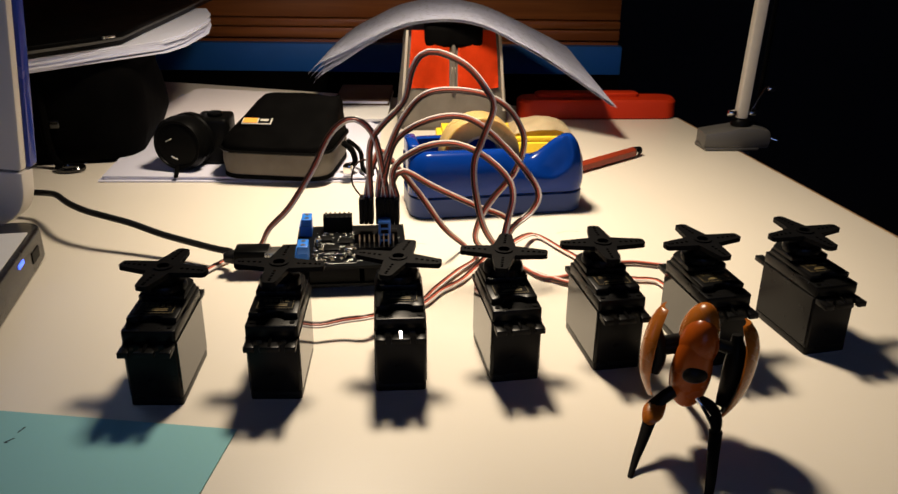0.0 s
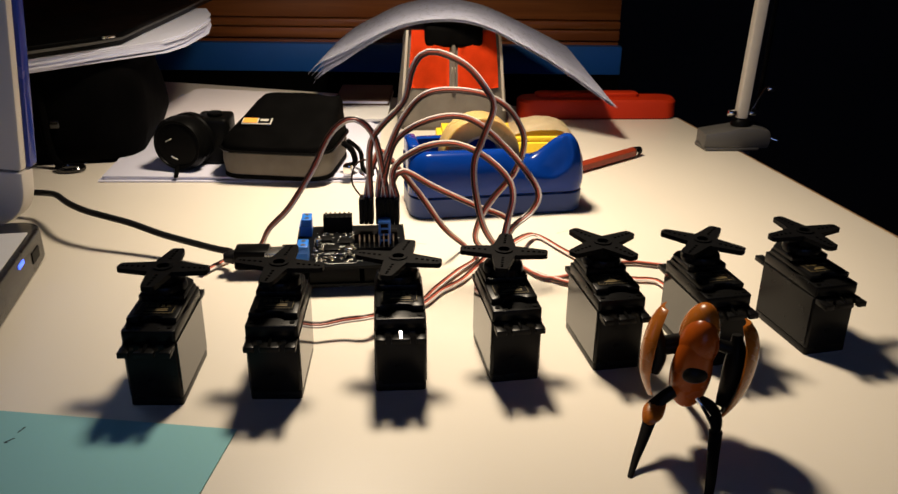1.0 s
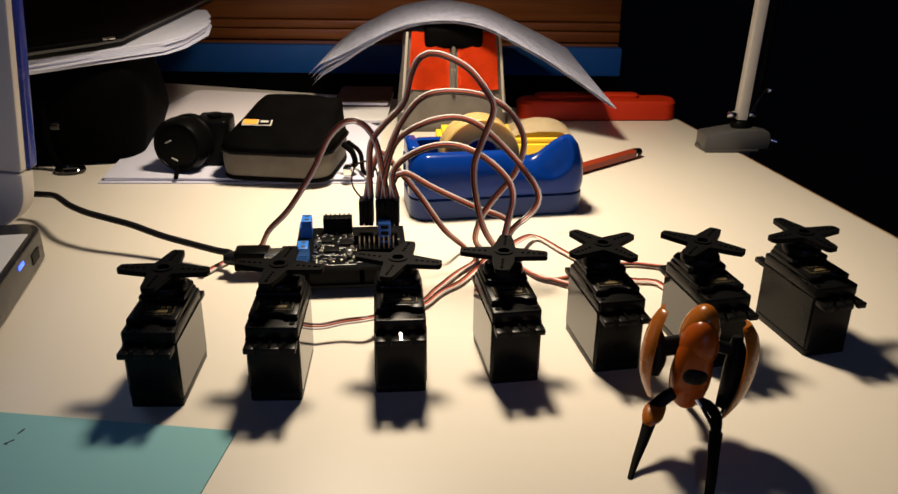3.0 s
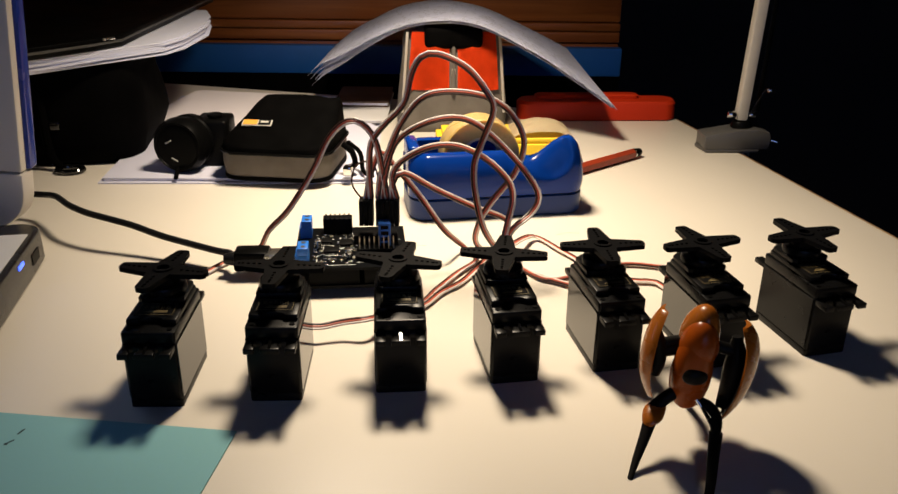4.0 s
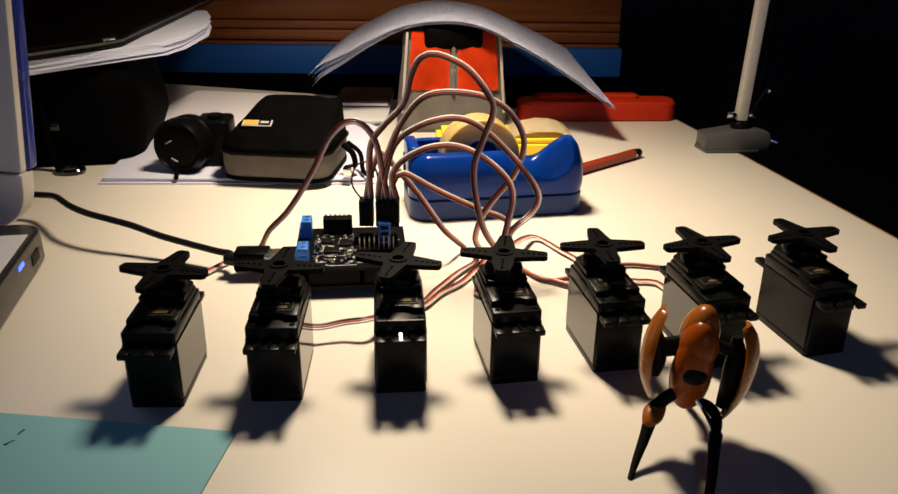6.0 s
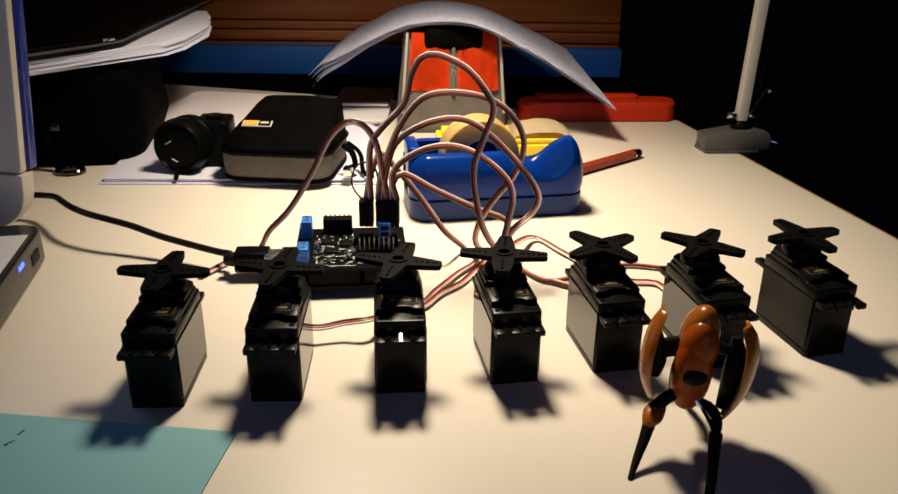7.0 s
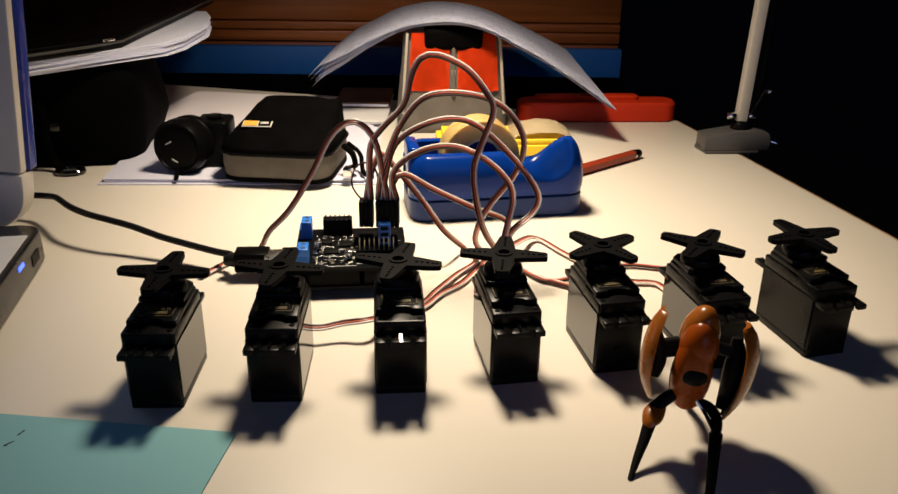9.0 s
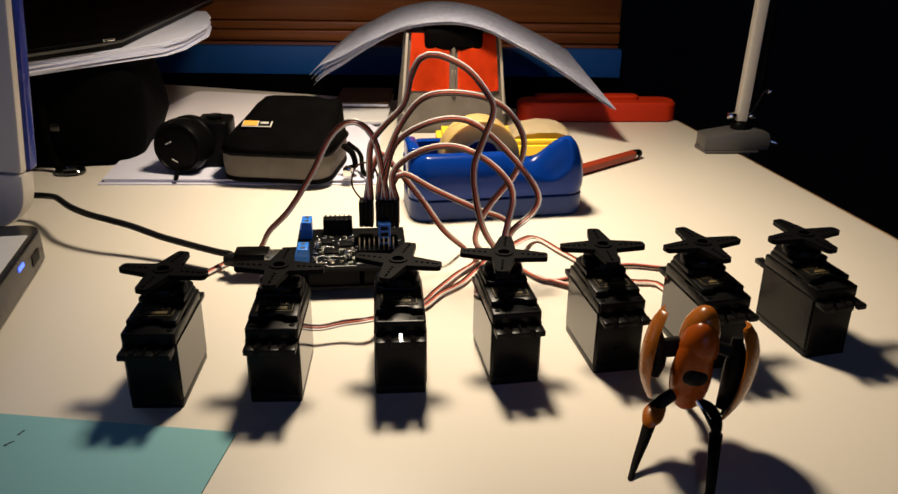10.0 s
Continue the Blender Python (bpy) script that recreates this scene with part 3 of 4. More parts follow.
    for x, y, r, h in ((.0220, .0240, .0019, .0050), (.0385, .0105, .0022, .0055)):
        part("capacitor", rod((x, y, .0150), (x, y, .0150 + h), r, seg=16, bevel=.0003), "silver", shield, "silver can")
    bm = bmesh.new()
    for i in range(34):
        x, y = rnd.uniform(.020, .066), rnd.uniform(.001, .050)
        if rnd.random() < .5:
            add_box(bm, x, x + rnd.uniform(.001, .004), y, y + .0003, .01502, .01507)
        else:
            add_box(bm, x, x + .0003, y, y + rnd.uniform(.001, .004), .01502, .01507)
    for i in range(16):
        x, y = rnd.uniform(.021, .042), rnd.uniform(.004, .036)
        add_box(bm, x, x + .0006, y, y + rnd.uniform(.002, .005), .01502, .01507)
    for cx, cy, w in ((.030, .0190, .0052), (.0365, .0285, .0046), (.0260, .0320, .0040)):
        add_box(bm, cx - w, cx + w, cy - .0045, cy - .0041, .01502, .01507), add_box(bm, cx - w, cx + w, cy + .0041, cy + .0045, .01502, .01507)
    add_box(bm, .022, .042, .0022, .0026, .01502, .01507), add_box(bm, .0215, .0219, .0022, .0150, .01502, .01507)
    part("silkscreen", bm, "silk", shield, "white printed lines")


build_board()


def build_usb_cable():
    c = thing("usb_cable", pose(0, 0, 0), "thick black cable plugged into the controller board", "cable")
    part("cord", tube([(-0.2717, 0.4908, 0.0155), (-0.2555, 0.4865, 0.0165), (-0.2474, 0.4843, 0.0170), (-0.2372, 0.4761, 0.0190), (-0.2224, 0.4593, 0.0200), (-0.2083, 0.4490, 0.0195), (-0.1928, 0.4422, 0.0185), (-0.1786, 0.4380, 0.0165), (-0.1610, 0.4319, 0.0130), (-0.1435, 0.4257, 0.0110), (-0.1259, 0.4183, 0.0100), (-0.1184, 0.4159, 0.0098), (-0.1160, 0.4085, 0.0098)], 0.0019, 12), "cord", c)
    bm = bmesh.new()
    t = Matrix.Translation((-0.1035, 0.4095, 0.0098)) @ pose(0, 0, 0, 0, 0, 3)
    add_box(bm, -0.0105, 0.0078, -0.0060, 0.0060, -0.0056, 0.0056, bevel=.0014, m=t)
    part("plug", bm, "dark", c, "moulded black plug")
    part("boot", rod((-0.1200, .4080, .0098), (-0.1135, .4090, .0098), .0026, .0042, 14, .0004), "cord", c)


build_usb_cable()
jumper = thing("jumper_wire", pose(0, 0, 0), "thin black jumper wire looped above the board", "wire")
part("wire", tube([(-0.0468, .421, .0405), (-0.0500, .422, .044), (-0.0521, .423, .0495), (-0.0494, .424, .058), (-0.0424, .424, .060), (-0.0385, .423, .0546), (-0.0372, .4195, .0405)], .0005, 6), "black_wire", jumper)
part("plug", box(-.0480, -.0457, .4165, .4245, .0262, .0405, bevel=.0003), "header", jumper)

# ---- tape dispenser and what lies behind it ----


def build_dispenser():
    d = thing("tape_dispenser", pose(-0.0240, 0.4875, 0, 0, 0, 10), "glossy blue desk tape dispenser with an amber roll", "tape dispenser")
    L, D = 0.113, 0.050
    R = .0125
    foot = lambda d, z: rounded(L - 2 * d, D - 2 * d, R - d, z, 9, L / 2, D / 2)
    part("base", add_loft(bmesh.new(), [foot(.0012, 0), foot(.0003, .0012), foot(.0002, .0128), foot(.0012, .0137)]), "blue_base", d, "dull blue weighted base")

    def ease(k):
        k = min(1.0, max(0.0, k))
        return k * k * (3 - 2 * k)

    def crown(x):
        # height of the side walls along the body: level, a dip behind the roll, then the nose
        return .0420 - .0062 * ease((x - .058) / .012) + .0147 * ease((x - .073) / .028) - 136 * max(0.0, x - .101) ** 2 - 60 * max(0.0, .012 - x) ** 2

    def wall(back):
        secs = []
        n, rows = 84, 16
        for i in range(n + 1):
            x = L * (0.5 - 0.5 * math.cos(math.pi * i / n))
            e = min(x, L - x)
            inset = R - math.sqrt(max(0.0, R * R - (R - e) ** 2)) if e < R else 0.0
            y1 = max(inset + .0012, .0105)
            zt, zb, c = min(crown(x), .0425 - .0155 * ease((x - .048) / .020)) if back else crown(x), .0141, .0016
            prof = []
            for k in range(rows):
                u = k / (rows - 1)
                z = zb + (zt - .0006 - zb) * u
                y = inset + .0012 * (1 - ease(u * 4)) - .0016 * math.sin(math.pi * u) + .0042 * u ** 5
                if not back:
                    # thumb hollow pressed into the nose
                    h = 1 - ((x - .0875) ** 2 + (z - .0400) ** 2) / .0150 ** 2
                    y += .0034 * max(0.0, h) ** .6
                prof.append((min(y, y1 - .0006), z))
            prof += [(max(y1 - c, prof[-1][0] + .0002), zt), (y1, zt - .5 * c), (y1, zb)]
            secs.append([(x, D - y if back else y, z) for y, z in prof])
        return add_loft(bmesh.new(), secs)
    part("side_wall", wall(False), "blue_plastic", d, smooth=50)
    part("side_wall", wall(True), "blue_plastic", d, smooth=50)
    part("floor_plate", box(.004, L - .004, .0112, .0388, .0142, .020, bevel=.0006), "blue_plastic", d)
    part("end_wall", box(.0006, .008, .0107, .0393, .0202, .0455, bevel=.0020, seg=3), "blue_plastic", d)
    part("nose", add_loft(bmesh.new(), [[(x, .0106, .0203), (x, .0106, crown(x) - .0008), (x, .0190, .6 * crown(x) + .4 * min(crown(x), .0285)), (x, .0394, min(crown(x), .0285) - .0005), (x, .0394, .0203)] for x in [.0850 + (L - .0018 - .0850) * i / 24 for i in range(25)]]), "blue_plastic", d, smooth=50)
    axis = Matrix.Translation((0.0477, 0.0175, 0.0345)) @ pose(0, 0, 0, -90, 0, 0)
    prof = [(0.0135, 0), (0.0243, 0), (0.0250, .0008), (0.0250, .0182), (0.0243, .019), (0.0135, .019), (0.0135, 0)]
    roll = part("tape_roll", add_lathe(bmesh.new(), prof, axis, 48), "tape", d, "amber roll of clear tape")
    part("core", add_lathe(bmesh.new(), [(.0118, .0004), (.0134, .0004), (.0134, .0186), (.0118, .0186), (.0118, .0004)], axis, 40), "tape_core", roll)
    part("hub", add_lathe(bmesh.new(), [(.0030, .004), (.0112, .004), (.0116, .005), (.0116, .0145), (.0112, .015), (.0030, .015), (.0030, .004)], axis, 32), "blue_plastic", d)


build_dispenser()


def build_notes():
    pad = thing("sticky_notes", pose(0.040, 0.612, 0, 0, 0, 4), "yellow note pads in a stack behind the tape", "note pad")
    part("block", box(-.050, .050, -.022, .022, 0, .0205, bevel=.001), "yellow", pad)
    part("block", box(-.046, -.016, -.014, .018, .0208, .0250, bevel=.0006), "yellow", pad)
    part("block", box(-.004, .046, -.020, .020, .0208, .0245, bevel=.001), "yellow", pad)
    wrap = thing("wrapper", pose(0.070, 0.611, 0.0248, 0, 0, 4), "crumpled cream wrapper lying on the note pads", "wrapper")
    bm = bmesh.new()
    nx, ny = 22, 12
    rows = []
    for i in range(nx + 1):
        u = i / nx
        rows.append([bm.verts.new((-.025 + .044 * u, -.016 + .034 * j / ny, max(.0002, .009 * math.sin(math.pi * u) ** .6 * (1 - .5 * abs(2 * j / ny - 1) ** 3) + .0012 * noise.noise((u * 5, j * .4, 3))))) for j in range(ny + 1)])
    for a, b in zip(rows, rows[1:]):
        for j in range(ny):
            bm.faces.new((a[j], a[j + 1], b[j + 1], b[j]))
    bmesh.ops.solidify(bm, geom=list(bm.faces), thickness=.0008)
    part("sheet", bm, "film", wrap, smooth=60)


build_notes()


def build_pen():
    p0, p1 = Vector((.086, .579, .0042)), Vector((.1475, .6305, .0042))
    d = (p1 - p0).normalized()
    pen = thing("pen", pose(0, 0, 0), "red-brown pen with a black tip on the desk", "pen")
    part("barrel", rod(p0 - d * .06, p1 - d * .0085, .0042, seg=6, bevel=.0003), "pen", pen)
    part("ring", rod(p1 - d * .0084, p1 - d * .0068, .0038, seg=18), "chrome", pen)
    part("tip", rod(p1 - d * .0067, p1, .0036, .0030, 18, .0006), "dark", pen, "black end cap")


build_pen()

# ---- standing pouch, arched paper, red tray ----


def build_pouch():
    p = thing("pencil_pouch", pose(0.0005, 0.727, 0, 0, 0, 3), "orange and grey cloth pencil pouch standing upright", "pouch")
    spec = [(0.000, .088, .062, .010), (.004, .093, .066, .014), (.020, .093, .066, .016), (.040, .089, .062, .016), (.070, .083, .052, .016), (.078, .079, .044, .014), (.0825, .064, .032, .010), (.0840, .048, .022, .008)]
    bm = add_loft(bmesh.new(), [rounded(w, d, r, z, 8) for z, w, d, r in spec])
    bmesh.ops.subdivide_edges(bm, edges=[e for e in bm.edges if abs(e.verts[0].co.z - e.verts[1].co.z) > .002], cuts=3)
    for v in bm.verts:
        v.co += Vector((.0012 * noise.noise(v.co * 45), .0018 * noise.noise(v.co * 38 + Vector((3, 1, 0))), 0))
    part("body", bm, "grey_cloth", p, "grey cloth body")
    half = lambda z: (.093 - .15 * max(0, z - .02)) / 2
    front = lambda z: -.0338 + (z - .02) * .135 + max(0, z - .07) * .25
    for sx in (-1, 1):
        bm = bmesh.new()
        rows = []
        for i in range(12):
            z = .0365 + .046 * i / 11
            rows.append([bm.verts.new((sx * (.0035 + (half(z) - .011) * j / 8), front(z) - .0016 - .0016 * math.sin(math.pi * j / 8) + .0030 * noise.noise((j * .45 + 3 * sx, z * 45, 2)), z)) for j in range(9)])
        for a, b in zip(rows, rows[1:]):
            for j in range(8):
                bm.faces.new((a[j], a[j + 1], b[j + 1], b[j]))
        bmesh.ops.solidify(bm, geom=list(bm.faces), thickness=.002)
        part("orange_panel", bm, "orange", p, "wrinkled orange panel", smooth=60)
        part("piping", tube([(sx * half(z) - sx * .004, front(z) - .0020, z) for z in (.018, .035,   .05, .065, .075, .082)], .0012, 8, .004), "pale_piping", p, "pale piping")
    part("zip", tube([(0, front(z) - .0022, z) for z in (.034, .05, .065, .075, .081)], .0018, 8, .003), "grey_cloth", p, "grey zip")
    zp = part("zip_pull", box(-.0016, .0016, -.0395, -.0383, .036, .054, bevel=.0004), "pale_piping", p)
    zp.location = (0, .0065, 0)
    part("flap", box(-.024, .024, -.0305, .004, .0690, .0868, bevel=.004, seg=3), "black_cloth", p, "black top flap")


build_pouch()


def build_arch():
    stack = thing("paper_sheets", pose(0, 0, 0), "white printed sheets bent in an arch over the pouch", "paper")
    near = smooth_path([(-0.1233, 0.7216, 0.0405), (-0.1110, 0.7186, 0.0511), (-0.0905, 0.7137, 0.0609), (-0.0655, 0.7077, 0.0746), (-0.0413, 0.7019, 0.0860), (-0.0178, 0.6963, 0.0917), (0.0053, 0.6907, 0.0932), (0.0282, 0.6852, 0.0889), (0.0511, 0.6797, 0.0784), (0.0740, 0.6742, 0.0666), (0.0971, 0.6687, 0.0525), (0.1202, 0.6632, 0.0379), (0.1332, 0.6600, 0.0295)], 0.002)
    far = smooth_path([(-0.1246, 0.9269, 0.0317), (-0.1035, 0.9218, 0.0492), (-0.0781, 0.9157, 0.0635), (-0.0533, 0.9098, 0.0752), (-0.0231, 0.9025, 0.0817), (0.0066, 0.8954, 0.0817), (0.0360, 0.8884, 0.0761), (0.0654, 0.8813, 0.0649), (0.0947, 0.8743, 0.0520), (0.1181, 0.8686, 0.0405)], 0.002)

    def along(line, u):
        k = u * (len(line) - 1)
        i = min(int(k), len(line) - 2)
        return line[i].lerp(line[i + 1], k - i)

    def point(u, v, lift, fan):
        # u: along the bow from its low left end; v: 0 near edge to 1 far edge
        q = along(near, u).lerp(along(far, u), v)
        loose = max(0.0, 0.42 - u)
        return q + Vector((0, -.03 * loose * fan, lift - fan * loose * loose * .075 + .0005 * math.sin(9 * u + 3 * v)))

    for n, (lift, fan, cut) in enumerate(((0.0, 0.0, 0.0), (-0.0007, 0.30, 0.012), (-0.0014, 0.62, 0.035), (-.0021, .80, .020))):
        bm = bmesh.new()
        rows = []
        for i in range(71):
            u = cut + (1 - cut - .006 * n) * i / 70
            rows.append([bm.verts.new(point(u, j / 10, lift, fan) + Vector((0, 0, .0003 * noise.noise((u * 10, j, n))))) for j in range(11)])
        for a, b in zip(rows, rows[1:]):
            for j in range(10):
                bm.faces.new((a[j], a[j + 1], b[j + 1], b[j]))
        bmesh.ops.solidify(bm, geom=list(bm.faces), thickness=.0002)
        part("sheet", bm, "paper", stack, smooth=80)
    bm = bmesh.new()
    rnd = random.Random(9)
    for j in range(13):
        v = 0.05 + j * 0.07
        u = 0.06
        while u < 0.93:
            w = rnd.uniform(.006, .02)
            if rnd.random() < .55:
                q = [point(u, v, .0006, 0), point(u + w, v, .0006, 0), point(u + w, v + .008, .0006, 0), point(u, v + .008, .0006, 0)]
                bm.faces.new([bm.verts.new(c) for c in q])
            u += w + rnd.uniform(.004, .016)
    part("print", bm, "ink", stack, "faint grey lines of print")


build_arch()


def build_red():
    t = thing("red_case", pose(0.1310, 0.7485, 0, 0, 0, 3), "flat red plastic case at the desk's back", "case")
    part("body", add_loft(bmesh.new(), [rounded(w, d, .011, z, 7) for z, w, d in ((0, .139, .024), (.0015, .143, .0275), (.0150, .143, .0275), (.0175, .139, .024))]), "red_plastic", t)
    part("lid", add_loft(bmesh.new(), [rounded(w, d, .005, z, 7, -.008, .005) for z, w, d in ((.0176, .094, .013), (.0200, .094, .013), (.0210, .091, .011))]), "red_plastic", t)


build_red()

# ---- desk lamp ----


def build_lamp():
    l = thing("desk_lamp", pose(0, 0, 0), "clamped desk lamp with a white arm over the desk", "lamp")
    turn = Matrix.Translation((0.2245, 0.6550, 0)) @ pose(0, 0, 0, 0, 0, 2)
    bm = bmesh.new()
    out = [(-.026, .006), (-.0225, -.0120), (.020, -.0120), (.020, .014), (-.022, .014)]
    add_prism(bm, [out], 0.0006, 0.0030, turn, bevel=.0006)
    out = [(-.0240, .0030), (-.0240, .0135), (.005, .0186), (.018, .0186), (.027, .0165), (.029, .010), (.027, .0030)]
    up = Matrix(((1, 0, 0, 0), (0, 0, -1, 0), (0, 1, 0, 0), (0, 0, 0, 1)))
    add_prism(bm, [out], -.010, .012, turn @ up, bevel=.0008)
    part("clamp", bm, "lamp_grey", l, "grey painted clamp")
    bm = box(.0065, .014, -.010, .012, -.050, .0005, bevel=.001, m=turn)
    add_box(bm, -.020, .014, -.010, .012, -.056, -.0502, bevel=.001, m=turn)
    part("clamp_jaw", bm, "lamp_grey", l)
    part("clamp_screw", rod(turn @ Vector((-.010, 0, -.075)), turn @ Vector((-.010, 0, -.0265)), .003, seg=14), "chrome", l)
    part("wing_knob", rod(turn @ Vector((.026, -.006, .0105)), turn @ Vector((.0355, -.009, .0078)), .0014, .0020, 14, .0004), "chrome", l, "chromed lever")
    foot, top = Vector((0.2305, 0.655, 0.0245)), Vector((0.2425, 0.655, 0.395))
    part("swivel", rod((0.2315, .655, .0186), (0.2312, .655, .0243), .0085, .0065, 24, .001), "dark", l)
    d = (top - foot)
    m = Matrix.Translation(foot) @ d.to_track_quat("Z", "Y").to_matrix().to_4x4()
    part("lower_arm", box(-.0047, .0047, -.0042, .0042, 0, d.length, bevel=.0010, m=m), "lamp_white", l, "white square arm")
    part("tension_rod", rod(foot + Vector((.016, .010, .004)), top + Vector((.012, .010, 0)), .0018, seg=10), "dark", l)
    for x0, x1 in ((-.0115, -.0051), (.0051, .0105)):
        part("joint_bolt", rod(foot + Vector((x0, -.003, .0045)), foot + Vector((x1, -.003, .0045)), .0028 if x0 < 0 else .0022, seg=14, bevel=.0006), "chrome", l)
    part("spring_hook", tube([foot + Vector((.006, -.003, .005)), foot + Vector((.010, -.002, .012)), foot + Vector((.015, 0, .021)), foot + Vector((.0175, 0, .0245))], .0007, 8, .002), "chrome", l)
    part("hook_bolt", rod(foot + Vector((.0170, -.003, .0240)), foot + Vector((.0225, -.003, .0235)), .0021, seg=12, bevel=.0004), "chrome", l)
    head = LAMP + Vector((.0, .0, .062))
    part("upper_arm", rod(top, head + Vector((.0, .01, .012)), .006, seg=14), "lamp_white", l)
    part("elbow", rod(top + Vector((0, -.012, 0)), top + Vector((0, .012, 0)), .011, seg=20, bevel=.001), "dark", l)
    shade = Matrix.Translation(LAMP)
    prof = [(.018, .060), (.024, .052), (.045, .020), (.070, .0085), (.0715, .0085), (.047, .022), (.026, .055), (.019, .063), (.018, .060)]
    part("shade", add_lathe(bmesh.new(), prof, shade, 40), "lamp_grey", l, "grey reflector shade")
    part("socket", rod(LAMP + Vector((0, 0, .036)), LAMP + Vector((0, 0, .064)), .016, seg=20), "dark", l)


build_lamp()

# ---- camera pouch, lens, loose sheets ----


def build_sheets():
    s = thing("loose_sheets", pose(0, 0, 0), "white sheets in a low pile under the camera pouch", "paper")
    for n, (pts, z) in enumerate((([(-.2445, .5525), (-.052, .5590), (-.060, .722), (-.262, .810)], .0002), ([(-.2410, .5555), (-.056, .5640), (-.066, .716), (-.256, .800)], .0014), ([(-.2425, .5560), (-.060, .5600), (-.068, .715), (-.259, .792)], .0026))):
        part("sheet", prism([pts], z, z + .0009), "sheet_paper", s)
    p = thing("writing_pad", pose(0, 0, 0), "white writing pad with rounded corners", "paper")
    bm = bmesh.new()
    m = Matrix.Translation((-.182, .734, 0)) @ pose(0, 0, 0, 0, 0, -9)
    add_prism(bm, [[(x, y) for x, y, _ in rounded(.150, .130, .008, 0, 6)]], .0038, .0072, m)
    part("page_block", bm, "pad_paper", p)
    b = thing("closed_book", pose(-.083, .775, 0, 0, 0, 0), "closed brown book with a pale tray under it", "book")
    part("cover", box(-.022, .027, -.024, .036, .0105, .0120, bevel=.0004), "brown_cover", b)
    part("pages", box(-.021, .026, -.0235, .035, .0082, .0104), "paper", b)
    part("back_cover", box(-.022, .027, -.024, .036, .0068, .0081, bevel=.0003), "brown_cover", b)
    bm = add_loft(bmesh.new(), [rounded(w, d, .008, z, 6, .002, -.014) for z, w, d in ((.0038, .050, .108), (.0062, .052, .110), (.0067, .050, .108))])
    part("tray", bm, "deck", b, "pale grey rounded tray")


build_sheets()


def build_camera_pouch():
    p = thing("camera_pouch", pose(-.1175, .5835, .0036, 0, 0, -6), "black and grey zipped camera pouch on the sheets", "camera pouch")
    bm = add_loft(bmesh.new(), [rounded(w, d, r, z, 8) for z, w, d, r in ((0, .068, .064, .012), (.003, .075, .070, .014), (.012, .078, .072, .015), (.0205, .077, .071, .015))])
    part("lower_shell", bm, "grey_cloth", p, "grey lower half")
    part("bottom_trim", add_loft(bmesh.new(), [rounded(.0765, .0712, .0142, z, 8) for z in (.0012, .0042)]), "black_cloth", p)
    spec = ((.0207, .078, .072, .016, 0, 0), (.0250, .078, .071, .017, .0005, 0), (.0300, .074, .058, .016, .0065, .0015), (.0345, .069, .0445, .014, .012, .003), (.0425, .062, .0270, .011, .020, .0055), (.0465, .055, .0140, .006, .0235, .0065))
    bm = add_loft(bmesh.new(), [rounded(w, d, r, z, 8, cx, cy) for z, w, d, r, cy, cx in spec])
    bmesh.ops.subdivide_edges(bm, edges=bm.edges[:], cuts=3, use_grid_fill=True)
    for v in bm.verts:
        if v.co.z > .023:
            fold = v.co.x - .012 - .45 * (v.co.y + .005)
            v.co += Vector((0, .0012 * noise.noise(v.co * 55), .0010 * noise.noise(v.co * 70) - .0022 * math.exp(-(fold / .0025) ** 2)))
    part("upper_shell", bm, "black_cloth", p, "black padded lid", smooth=60)
    part("zip", tube([(x, y, .0207) for x, y, _ in rounded(.0795, .0735, .016, 0, 5)] + [(.0398, .021, .0207)], .0010, 6, .004), "dark", p)
    m = Matrix.Translation((-.0165, -.0115, .0353)) @ pose(0, 0, 0, 19, 0, 3)
    tag = part("tag", box(-.0104, .0104, -.0036, .0036, 0, .0008, bevel=.0002, m=m), "tag_grey", p, "pale rubber tag")
    part("tag_field", box(-.0096, .0003, -.0029, .0029, .0009, .0012, m=m), "tag_orange", tag, "orange field")
    part("tag_field", box(.0012, .0096, -.0029, .0029, .0009, .0012, m=m), "dark", tag, "dark field")
    part("tag_bar", box(.0026, .0082, -.0010, .0012, .0013, .0016, m=m), "tag_grey", tag)
    part("strap", tube([(.044, -.010, .022), (.051, -.014, .018), (.052, -.010, .008), (.047, -.004, .004)], .0022, 8, .003), "black_cloth", p)
    part("strap", tube([(.044, .004, .020), (.054, -.002, .014), (.058, -.012, .004), (.066, -.018, .0025)], .0016, 8, .003), "black_cloth", p)
    part("buckle", box(.046, .052, -.024, -.016, .004, .010, bevel=.001), "chrome", p)


build_camera_pouch()


